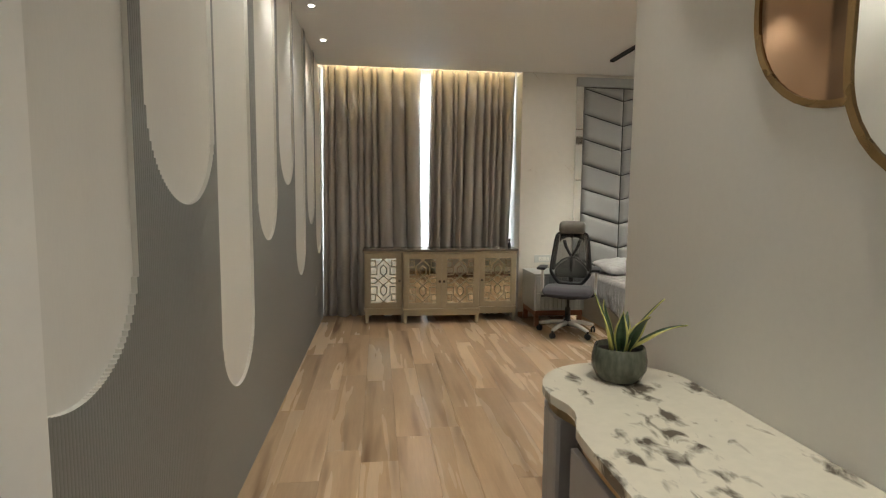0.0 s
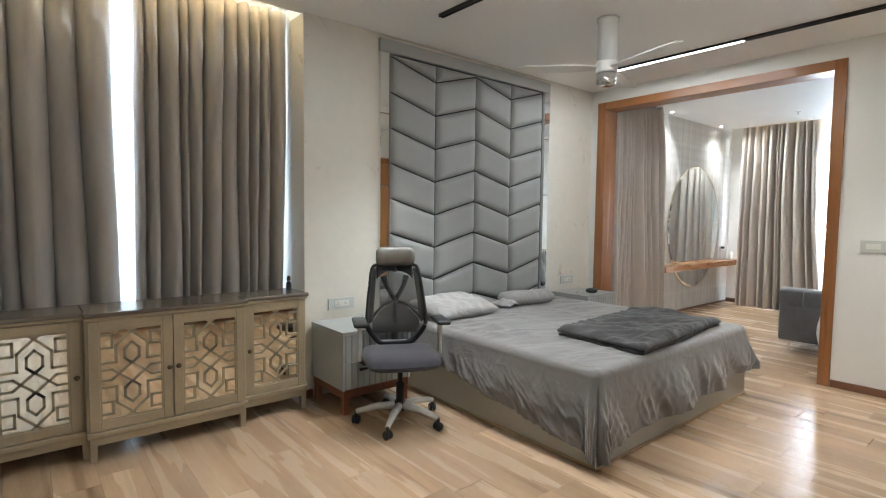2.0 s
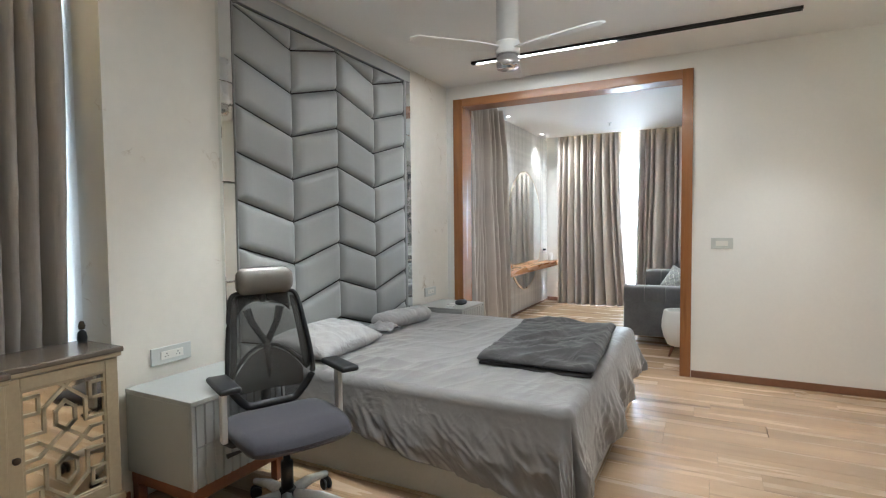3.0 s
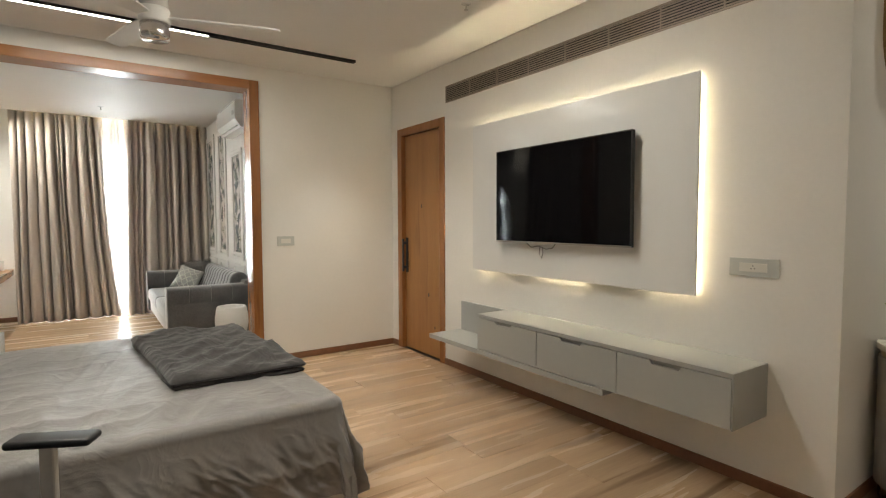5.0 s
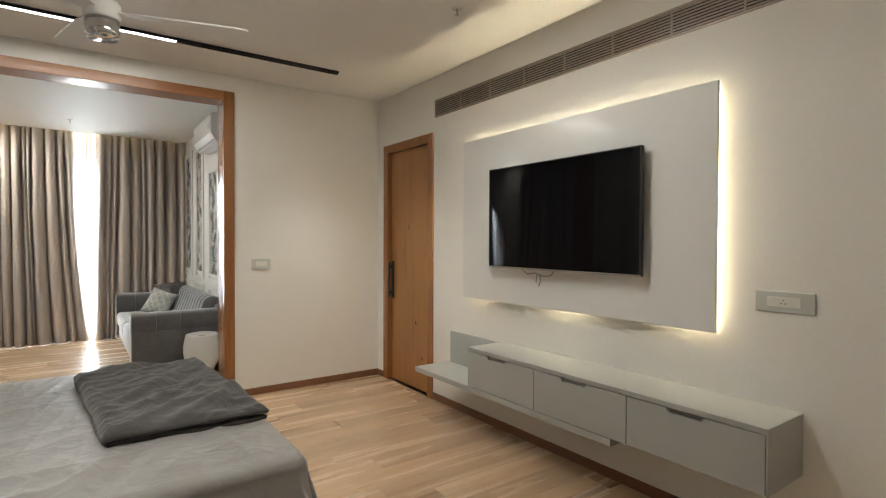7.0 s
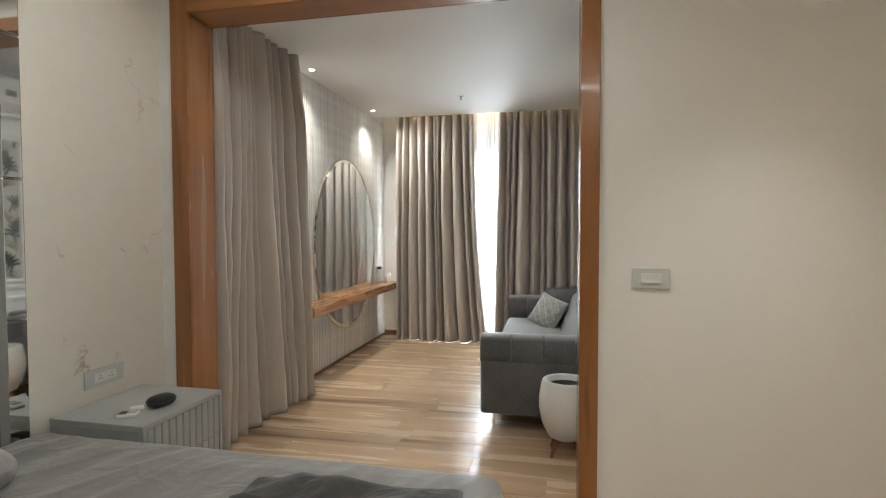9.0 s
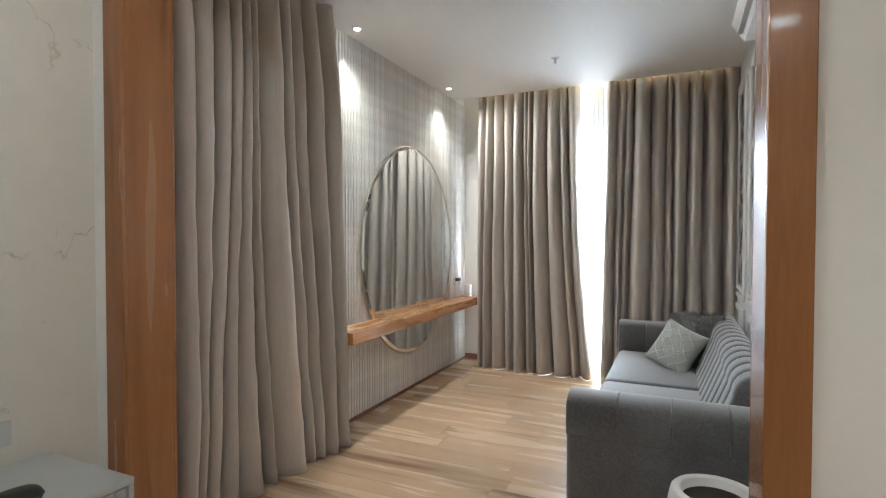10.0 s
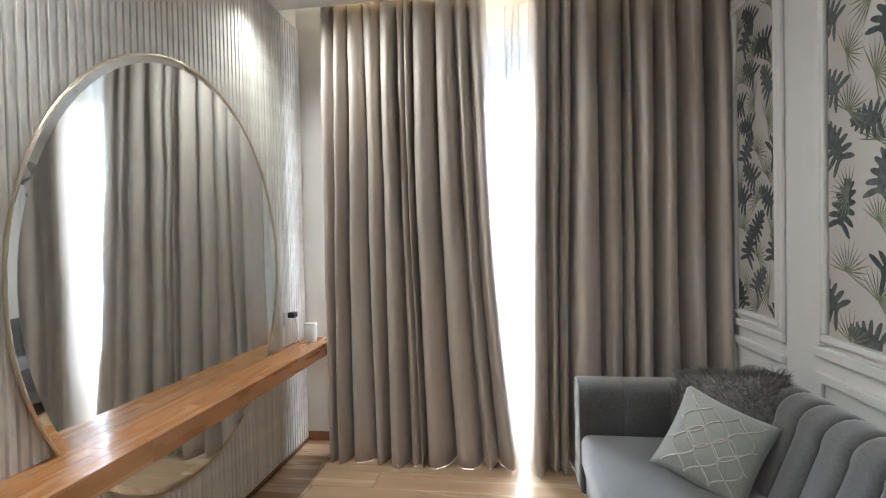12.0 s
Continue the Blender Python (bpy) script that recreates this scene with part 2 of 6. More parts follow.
M_CURTAIN_G = cloth_material("curtain_grey_silk", (0.52, 0.46, 0.41), 0.42, 700, 0.04, 0.10, 0.3, (3, 3, 0.12))
M_CURTAIN_S = cloth_material("curtain_brown_silk", (0.47, 0.415, 0.36), 0.32, 700, 0.02, 0.12, 0.0, (3, 3, 0.12))
M_CURTAIN_S.node_tree.nodes["Principled BSDF"].inputs["Specular IOR Level"].default_value = 0.55
M_SHEER = cloth_material("sheer_white", (0.85, 0.85, 0.86), 0.9, 900, 0.75, 0.03, 0.0)
def open_weave(m, share):
    """Lets a share of the light pass straight through between the threads."""
    n, l = m.node_tree.nodes, m.node_tree.links
    out = n["Material Output"]
    cloth = out.inputs[0].links[0].from_socket
    tr, mx = n.new("ShaderNodeBsdfTransparent"), n.new("ShaderNodeMixShader")
    mx.inputs[0].default_value = share
    l.new(cloth, mx.inputs[1])
    l.new(tr.outputs[0], mx.inputs[2])
    l.new(mx.outputs[0], out.inputs[0])


open_weave(M_SHEER, 0.2)
M_FARCURT = cloth_material("far_curtain_green", (0.15, 0.175, 0.165), 0.7, 600, 0.05, 0.12, 0.2)
M_PAD = material("grey_leather", (0.33, 0.33, 0.318), 0.42, 0, 160, 0.04, 0.25)
M_MIRROR = material("mirror_silver", (0.86, 0.88, 0.87), 0.015, 1.0, 3, 0.01)
M_MIRROR_DUSTY = material("mirror_dusty", (0.74, 0.78, 0.78), 0.025, 1.0, 12, 0.05)
def smudge(m, dull):
    """Wiped streaks and hazy patches on a mirror: gloss broken, silver dulled."""
    n, l = m.node_tree.nodes, m.node_tree.links
    bsdf = n["Principled BSDF"]
    tex, a, film, mx = n.new("ShaderNodeTexCoord"), n.new("ShaderNodeTexNoise"), n.new("ShaderNodeBsdfDiffuse"), n.new("ShaderNodeMixShader")
    a.inputs["Scale"].default_value, a.inputs["Detail"].default_value, a.inputs["Distortion"].default_value = 3.2, 7, 1.6
    l.new(tex.outputs["Object"], a.inputs["Vector"])
    r = add_ramp(n, [(0.50, (0.004, 0.004, 0.004)), (0.68, (dull, dull, dull))])
    l.new(a.outputs[0], r.inputs[0])
    film.inputs[0].default_value = (0.70, 0.78, 0.84, 1)
    l.new(r.outputs[0], mx.inputs[0])
    l.new(bsdf.outputs[0], mx.inputs[1])
    l.new(film.outputs[0], mx.inputs[2])
    l.new(mx.outputs[0], n["Material Output"].inputs[0])


smudge(M_MIRROR_DUSTY, 0.085)
M_BRONZE_MIRROR = material("mirror_bronze", (0.42, 0.27, 0.17), 0.03, 1.0, 3, 0.02)
M_PALE_BRASS = material("pale_brass", (0.62, 0.55, 0.42), 0.35, 1.0, 120, 0.06)
M_GOLD = material("brushed_brass", (0.30, 0.20, 0.095), 0.27, 1.0, 200, 0.08, 0.1)
M_BRASS_DK = material("aged_brass", (0.42, 0.31, 0.17), 0.32, 1.0, 120, 0.12, 0.1)
M_CHAMP = material("champagne_paint", (0.41, 0.335, 0.22), 0.4, 0.15, 70, 0.10, 0.1)
M_DARKTOP = material("worn_brown_top", (0.17, 0.14, 0.11), 0.25, 0.2, 40, 0.12, 0.05)
M_KNOB = material("dark_bronze", (0.10, 0.075, 0.05), 0.35, 0.9, 80, 0.1)
M_GREYLAC = material("grey_lacquer", (0.40, 0.41, 0.40), 0.3, 0, 30, 0.02, 0.0, coat=0.15)
# darker grey of trims and cables; also paints the drawer notches' shade
M_GREYLAC_D = material("grey_lacquer_shade", (0.25, 0.25, 0.24), 0.5, 0, 30, 0.03)
M_SHEET = cloth_material("bed_sheet_grey", (0.205, 0.190, 0.182), 0.48, 800, 0.0, 0.05, 0.5)
M_BLANKET = cloth_material("blanket_charcoal", (0.050, 0.046, 0.045), 0.85, 500, 0.0, 0.16, 0.25)
def crinkle(m, scale, depth, stretch):
    """Fine ridged creases laid over the weave."""
    n, l = m.node_tree.nodes, m.node_tree.links
    bsdf = n["Principled BSDF"]
    weave = bsdf.inputs["Normal"].links[0].from_node
    tex, mp, t = n.new("ShaderNodeTexCoord"), n.new("ShaderNodeMapping"), n.new("ShaderNodeTexNoise")
    mp.inputs["Scale"].default_value = stretch
    mp.inputs["Rotation"].default_value = (0.3, 0.2, 0.35)
    t.inputs["Scale"].default_value, t.inputs["Detail"].default_value, t.inputs["Distortion"].default_value = scale, 3, 0.7
    l.new(tex.outputs["Object"], mp.inputs[0])
    l.new(mp.outputs[0], t.inputs["Vector"])
    sub, ab = n.new("ShaderNodeMath"), n.new("ShaderNodeMath")
    sub.operation, ab.operation = "SUBTRACT", "ABSOLUTE"
    sub.inputs[1].default_value = 0.5
    l.new(t.outputs[0], sub.inputs[0])
    l.new(sub.outputs[0], ab.inputs[0])
    b = n.new("ShaderNodeBump")
    b.invert = True
    b.inputs["Strength"].default_value, b.inputs["Distance"].default_value = 0.8, depth
    l.new(ab.outputs[0], b.inputs["Height"])
    l.new(b.outputs[0], weave.inputs["Normal"])


crinkle(M_SHEET, 7.0, 0.013, (1, 1, 1))
crinkle(M_BLANKET, 4.0, 0.05, (1, 1.4, 1))
M_PILLOW = cloth_material("pillow_grey", (0.36, 0.345, 0.335), 0.8, 800, 0.0, 0.06, 0.3)
crinkle(M_PILLOW, 7.0, 0.03, (1, 1, 1))
M_PLINTH = material("bed_base_beige", (0.47, 0.455, 0.41), 0.45, 0, 60, 0.05, 0.1)
M_BASEWOOD = material("red_brown_wood", (0.22, 0.085, 0.038), 0.38, 0, 45, 0.2, 0.08, (6, 6, 1))
M_BLACK = material("black_plastic", (0.012, 0.012, 0.013), 0.45, 0, 90, 0.1, 0.05)
M_MESHFAB = material("dark_mesh_fabric", (0.05, 0.048, 0.045), 0.7, 0, 400, 0.3, 0.4)
M_SEATFAB = cloth_material("seat_fabric_dark", (0.055, 0.051, 0.060), 0.9, 600, 0.0, 0.12, 0.2)
M_PALE = material("pale_plastic", (0.62, 0.60, 0.57), 0.35, 0, 60, 0.04, 0.0)
M_CHROME = material("chrome", (0.75, 0.75, 0.76), 0.12, 1.0, 30, 0.03)
M_STEEL = material("satin_steel", (0.55, 0.54, 0.52), 0.3, 1.0, 120, 0.06)
M_WHITE = material("white_gloss", (0.80, 0.80, 0.79), 0.18, 0, 20, 0.012, 0.0, coat=0.2)
M_WHITEMATT = material("white_matt", (0.80, 0.79, 0.77), 0.5, 0, 60, 0.02, 0.03)
M_SCREEN = material("tv_glass", (0.004, 0.004, 0.005), 0.045, 0, 10, 0.0)
M_SCREEN.node_tree.nodes["Principled BSDF"].inputs["Specular IOR Level"].default_value = 0.14
M_SWITCH = material("switch_plate", (0.56, 0.57, 0.54), 0.3, 0, 30, 0.02)
M_SWITCH_W = material("switch_rocker", (0.74, 0.72, 0.66), 0.35, 0, 30, 0.02)
M_STONE_TOP = blotch_marble_material("blotched_marble")
M_FLUTE_GREY = material("fluted_mauve_grey", (0.34, 0.32, 0.315), 0.45, 0, 60, 0.04)
M_BROWN = material("dark_brown_edge", (0.055, 0.035, 0.024), 0.4, 0, 60, 0.1)
M_POT = material("glazed_green_pot", (0.085, 0.090, 0.065), 0.24, 0.1, 60, 0.55, 0.3, (1, 1, 0.35))
M_SOIL = material("soil", (0.03, 0.022, 0.016), 0.95, 0, 120, 0.4, 0.6)
M_VELVET = cloth_material("sofa_velvet_grey", (0.110, 0.109, 0.112), 0.6, 900, 0.0, 0.42, 0.8)
# near-black: the shade in gaps behind slats and pads is its colour
M_GAP_BACK = material("gap_shadow", (0.03, 0.028, 0.026), 0.8, 0, 40, 0.1)
M_VENT = material("vent_slat", (0.36, 0.31, 0.26), 0.4, 0.3, 60, 0.05)
M_TILE = material("white_floor_tile", (0.78, 0.80, 0.79), 0.35, 0, 4, 0.03)
M_GLASS = glass_material("clear_glass")
M_LED = glow_material("led_warm", (1.0, 0.82, 0.54), 105)
M_LED_COVE = glow_material("led_cove", (1.0, 0.70, 0.30), 38)
M_LINE = glow_material("led_line", (1.0, 0.96, 0.90), 14)
M_LINE_FAR = glow_material("led_line_far", (0.9, 0.95, 1.0), 10)
M_DOWN = glow_material("downlight_disc", (1.0, 0.95, 0.86), 18)
M_GROUND = material("outside_ground", (0.28, 0.27, 0.22), 0.9, 0, 2, 0.2)


# ---- builders ----
def thing(name, base, label, category, group="", kind=""):
    ob = new(name)
    ob.location = base
    return tagged(ob, label, category, group, kind)


def base_of(ob):
    v = Vector((0, 0, 0))
    while ob:
        v += ob.location
        ob = ob.parent
    return v


def part(name, bm, mat, parent=None, label="", smooth=False, keep=False):
    """One mesh object out of a bmesh in world coordinates, under its thing."""
    if not keep:
        bmesh.ops.recalc_face_normals(bm, faces=bm.faces)
    me = bpy.data.meshes.new(name)
    if parent:
        bmesh.ops.translate(bm, verts=bm.verts, vec=-base_of(parent))
    for f in bm.faces:
        f.smooth = smooth
    bm.to_mesh(me)
    bm.free()
    me.materials.append(mat)
    ob = new(name, me)
    ob.parent = parent
    if label:
        ob["label"] = label
    return ob


def solo(name, bm, mat, label, category, group="", kind="", smooth=False):
    """A thing that is one mesh, its origin at its base."""
    xs = [v.co for v in bm.verts]
    c = Vector(((min(v.x for v in xs) + max(v.x for v in xs)) / 2, (min(v.y for v in xs) + max(v.y for v in xs)) / 2, min(v.z for v in xs)))
    bmesh.ops.translate(bm, verts=bm.verts, vec=-c)
    ob = part(name, bm, mat, None, "", smooth)
    ob.location = c
    return tagged(ob, label, category, group, kind)


def box(x0, x1, y0, y1, z0, z1, bev=0.0, bm=None, seg=2):
    bm = bm or bmesh.new()
    m = Matrix.Translation(((x0 + x1) / 2, (y0 + y1) / 2, (z0 + z1) / 2)) @ Matrix.Diagonal((abs(x1 - x0), abs(y1 - y0), abs(z1 - z0), 1))
    vs = bmesh.ops.create_cube(bm, size=1, matrix=m)["verts"]
    if bev:
        es = list({e for v in vs for e in v.link_edges})
        bmesh.ops.bevel(bm, geom=es, offset=bev, segments=seg, affect="EDGES", profile=0.5)
    return bm


def moved(bm, m):
    bmesh.ops.transform(bm, matrix=m, verts=bm.verts)
    return bm


def prism(points, lo, hi, axis="z", bm=None, bev=0.0):
    """An outline pushed along an axis. The outline's two coordinates are the other axes in order."""
    bm = bm or bmesh.new()

    def at(p, h):
        return {"z": (p[0], p[1], h), "y": (p[0], h, p[1]), "x": (h, p[0], p[1])}[axis]
    a = [bm.verts.new(at(p, lo)) for p in points]
    b = [bm.verts.new(at(p, hi)) for p in points]
    fa, fb = bm.faces.new(a), bm.faces.new(list(reversed(b)))
    k = len(points)
    for i in range(k):
        bm.faces.new((a[i], b[i], b[(i + 1) % k], a[(i + 1) % k]))
    if bev:
        es = list(set(fa.edges) | set(fb.edges))
        bmesh.ops.bevel(bm, geom=es, offset=bev, segments=2, affect="EDGES", profile=0.5)
    return bm


def lathe(profile, cx, cy, seg=32, bm=None, sx=1.0, sy=1.0):
    """A profile of (radius, height) turned about an upright axis."""
    bm = bm or bmesh.new()
    rings = []
    for r, z in profile:
        rings.append([bm.verts.new((cx + sx * r * math.cos(2 * math.pi * i / seg), cy + sy * r * math.sin(2 * math.pi * i / seg), z)) for i in range(seg)] if r > 1e-5 else [bm.verts.new((cx, cy, z))])
    for a, b in zip(rings, rings[1:]):
        for i in range(seg):
            j = (i + 1) % seg
            f = [a[i % len(a)], a[j % len(a)], b[j % len(b)], b[i % len(b)]]
            f = [v for k, v in enumerate(f) if v not in f[:k]]
            if len(f) > 2:
                bm.faces.new(f)
    return bm


def tube(points, r, seg=8, bm=None, close=False):
    """A round bar along points."""
    bm = bm or bmesh.new()
    ps = [Vector(p) for p in points]
    rs = r if isinstance(r, (list, tuple)) else [r] * len(ps)
    rings = []
    k = len(ps)
    for i, p in enumerate(ps):
        d = (ps[(i + 1) % k] - ps[i - 1]) if close else (ps[min(i + 1, k - 1)] - ps[max(i - 1, 0)])
        d = d.normalized()
        u = d.cross(Vector((0, 0, 1)) if abs(d.z) < 0.95 else Vector((1, 0, 0))).normalized()
        v = d.cross(u)
        rings.append([bm.verts.new(p + rs[i] * (u * math.cos(2 * math.pi * a / seg) + v * math.sin(2 * math.pi * a / seg))) for a in range(seg)])
    for i in range(k if close else k - 1):
        a, b = rings[i], rings[(i + 1) % k]
        for j in range(seg):
            bm.faces.new((a[j], a[(j + 1) % seg], b[(j + 1) % seg], b[j]))
    if not close:
        bm.faces.new(list(reversed(rings[0])))
        bm.faces.new(rings[-1])
    return bm


def grid(fn, nu, nv, bm=None, wrap=False):
    """A sheet of quads over fn(u, v), u and v from 0 to 1."""
    bm = bm or bmesh.new()
    vs = [[bm.verts.new(fn(i / nu, j / nv)) for j in range(nv + 1)] for i in range(nu + (0 if wrap else 1))]
    for i in range(nu):
        a, b = vs[i], vs[(i + 1) % len(vs)]
        for j in range(nv):
            bm.faces.new((a[j], b[j], b[j + 1], a[j + 1]))
    return bm


def thick(ob, t):
    m = ob.modifiers.new("thickness", "SOLIDIFY")
    m.thickness, m.offset = t, 0
    return ob


def wob(x, y=0.0, z=0.0):
    return noise.noise(Vector((x, y, z)))


# ---- structure ----
def structure(name, bm, mat, label, category="wall", smooth=False):
    return tagged(part(name, bm, mat, None, "", smooth), label, category, "", "structure")


CEIL, CEIL2 = 2.82, 2.84
structure("wall_west", box(-0.86, -0.684, 2.08, 7.72, 0, 3.1), M_OVAL, "off-white plastered wall behind the grey fluted panel")
structure("wall_stub", box(-0.86, -0.565, 0.80, 2.08, 0, CEIL), M_WALL, "cream painted wall beside the corridor door")
bm = box(-0.86, -0.46, 0.62, 0.80, 0, CEIL)
box(0.415, 1.15, 0.62, 0.80, 0, CEIL, bm=bm)
box(-0.46, 0.415, 0.62, 0.80, 2.27, CEIL, bm=bm)
structure("wall_south_corridor", bm, M_WALL, "cream painted wall with the corridor doorway")
TVY = 3.215
bm = box(1.0, 1.15, 0.80, TVY, 0, CEIL)
structure("wall_console", bm, M_WALL, "cream painted wall behind the console and mirrors")
bm = box(1.15, 4.20, TVY - 0.15, TVY, 0, CEIL)
box(4.93, 5.345, TVY - 0.15, TVY, 0, CEIL, bm=bm)
box(4.20, 4.93, TVY - 0.15, TVY, 2.27, CEIL, bm=bm)
structure("wall_south", bm, M_WALL, "white painted wall that carries the television")
EX0, EX1 = 5.145, 5.345
bm = box(EX0, EX1, TVY, 4.66, 0, CEIL)
box(EX0, EX1, 6.91, 7.25, 0, CEIL, bm=bm)
box(EX0, EX1, 4.66, 6.91, 2.66, CEIL, bm=bm)
structure("wall_east", bm, M_WALL, "cream painted wall with the wide wood-lined opening")
structure("wall_north", box(1.60, EX0, 7.02, 7.25, 0, CEIL), M_MARBLE_WALL, "pale cream slab wall with thin broken veins")
# window wall of the bedroom
bm = box(-0.86, -0.69, 7.55, 7.72, 0, 3.1)
box(1.60, 1.75, 7.25, 7.72, 0, 3.1, bm=bm)
box(-0.69, 1.60, 7.55, 7.72, 2.78, 3.1, bm=bm)
box(-0.69, 1.60, 7.55, 7.72, 0, 0.12, bm=bm)
structure("wall_window", bm, M_WALL, "white wall round the curtained bedroom window")
# sitting room
bm = box(EX1, 5.50, 7.115, 7.25, 0, 3.1)
box(5.50, 6.60, 7.115, 7.25, 2.70, 3.1, bm=bm)
box(5.50, 6.60, 7.115, 7.25, 0, 0.10, bm=bm)
box(6.60, 9.80, 7.115, 7.25, 0, 3.1, bm=bm)
structure("wall_north_sitting", bm, M_WALL, "white wall behind the fluted panel")
structure("wall_south_sitting", box(EX1, 9.80, 4.26, 4.42, 0, 3.1), M_WHITEMATT, "white wall with mouldings behind the sofa")
bm = box(9.27, 9.60, 6.72, 7.115, 0, 3.1)
box(9.45, 9.60, 4.42, 6.72, 2.75, 3.1, bm=bm)
box(9.45, 9.60, 4.42, 4.50, 0, 2.75, bm=bm)
box(9.45, 9.60, 4.50, 6.72, 0, 0.08, bm=bm)
# added strip out of view, blocks window light leaking past the curtain
structure("light_block_sitting", box(9.190, 9.268, 6.735, 6.775, 0.003, 2.99), M_WALL, "unseen white strip that stops window light at the curtain's edge")
structure("wall_east_sitting", bm, M_WALL, "white wall round the tall sitting room window")
# ceilings
bm = box(-0.86, 1.15, 0.62, 7.06, CEIL, CEIL + 0.12)
box(1.15, EX1, TVY - 0.15, 7.06, CEIL, CEIL + 0.12, bm=bm)
structure("ceiling", bm, M_CEIL, "smooth white bedroom ceiling", "ceiling")
structure("ceiling_pocket", box(-0.86, 1.75, 7.06, 7.72, 3.1, 3.2), M_CEIL, "white top of the curtain recess", "ceiling")
bm = box(EX1, 8.93, 4.26, 7.25, CEIL2, CEIL2 + 0.12)
structure("ceiling_sitting", bm, M_CEIL, "smooth white sitting room ceiling", "ceiling")
structure("ceiling_pocket_sitting", box(8.93, 9.60, 4.26, 7.25, 3.1, 3.2), M_CEIL, "white top of the sitting room curtain recess", "ceiling")
# far room behind the corridor door
bm = box(-3.2, 3.2, -8.5, 0.62, -0.08, -0.002)
structure("floor_far", bm, M_TILE, "glossy white tiled floor of the far room", "floor")
bm = box(-3.3, -3.2, -8.5, 0.62, 0, 3.0)
structure("wall_far_west", bm, M_WALL, "white wall of the far room")
structure("wall_far_east", box(3.2, 3.3, -8.5, 0.62, 0, 3.0), M_WALL, "white wall of the far room")
bm = box(-3.3, -0.86, 0.50, 0.62, 0, 3.0)
box(1.15, 3.3, 0.50, 0.62, 0, 3.0, bm=bm)
structure("wall_far_north", bm, M_WALL, "white wall of the far room")
bm = box(-3.3, 3.3, -8.62, -8.5, 2.6, 3.0)
box(-3.3, -2.2, -8.62, -8.5, 0, 2.6, bm=bm)
box(2.2, 3.3, -8.62, -8.5, 0, 2.6, bm=bm)
structure("wall_far_south", bm, M_WALL, "white window wall of the far room")
bm = box(-3.3, 3.3, -7.2, 0.62, 3.0, 3.1)
box(-3.3, 3.3, -8.62, -7.2, 3.0, 3.1, bm=bm)
structure("ceiling_far", bm, M_CEIL, "white ceiling of the far room", "ceiling")
bm = bmesh.new()
bmesh.ops.create_grid(bm, x_segments=1, y_segments=1, size=1500, matrix=Matrix.Translation((0, 0, -3.2)))
structure("ground", bm, M_GROUND, "dusty ground outside the house", "ground")


# windows
def window(name, x0, x1, y0, y1, z0, z1, along, label):
    """A framed window: outer frame, one mullion, two panes."""
    w = thing(name, ((x0 + x1) / 2, (y0 + y1) / 2, z0), label, "window", "", "structure")
    f = 0.05
    if along == "x":
        bm = box(x0, x0 + f, y0, y1, z0, z1)
        box(x1 - f, x1, y0, y1, z0, z1, bm=bm)
        box(x0 + f, x1 - f, y0, y1, z0, z0 + f, bm=bm)
        box(x0 + f, x1 - f, y0, y1, z1 - f, z1, bm=bm)
        box((x0 + x1) / 2 - 0.03, (x0 + x1) / 2 + 0.03, y0, y1, z0 + f, z1 - f, bm=bm)
    else:
        bm = box(x0, x1, y0, y0 + f, z0, z1)
        box(x0, x1, y1 - f, y1, z0, z1, bm=bm)
        box(x0, x1, y0 + f, y1 - f, z0, z0 + f, bm=bm)
        box(x0, x1, y0 + f, y1 - f, z1 - f, z1, bm=bm)
        box(x0, x1, (y0 + y1) / 2 - 0.03, (y0 + y1) / 2 + 0.03, z0 + f, z1 - f, bm=bm)
    part("window_frame", bm, M_WHITE, w)
    xm, ym = (x0 + x1) / 2, (y0 + y1) / 2
    spans = ((x0 + f, xm - 0.03), (xm + 0.03, x1 - f)) if along == "x" else ((y0 + f, ym - 0.03), (ym + 0.03, y1 - f))
    for a, b in spans:
        bm = box(a, b, ym - 0.004, ym + 0.004, z0 + f, z1 - f) if along == "x" else box(xm - 0.004, xm + 0.004, a, b, z0 + f, z1 - f)
        p = part("pane", bm, M_GLASS, w)
        p.visible_shadow = False


window("window_1", -0.69, 1.60, 7.58, 7.64, 0.12, 2.78, "x", "white-framed bedroom window behind the curtains")
window("window_2", 9.50, 9.56, 4.50, 6.72, 0.08, 2.75, "y", "tall white-framed sitting room window")
window("window_3", 5.50, 6.60, 7.16, 7.21, 0.10, 2.70, "x", "white-framed side window behind a curtain")


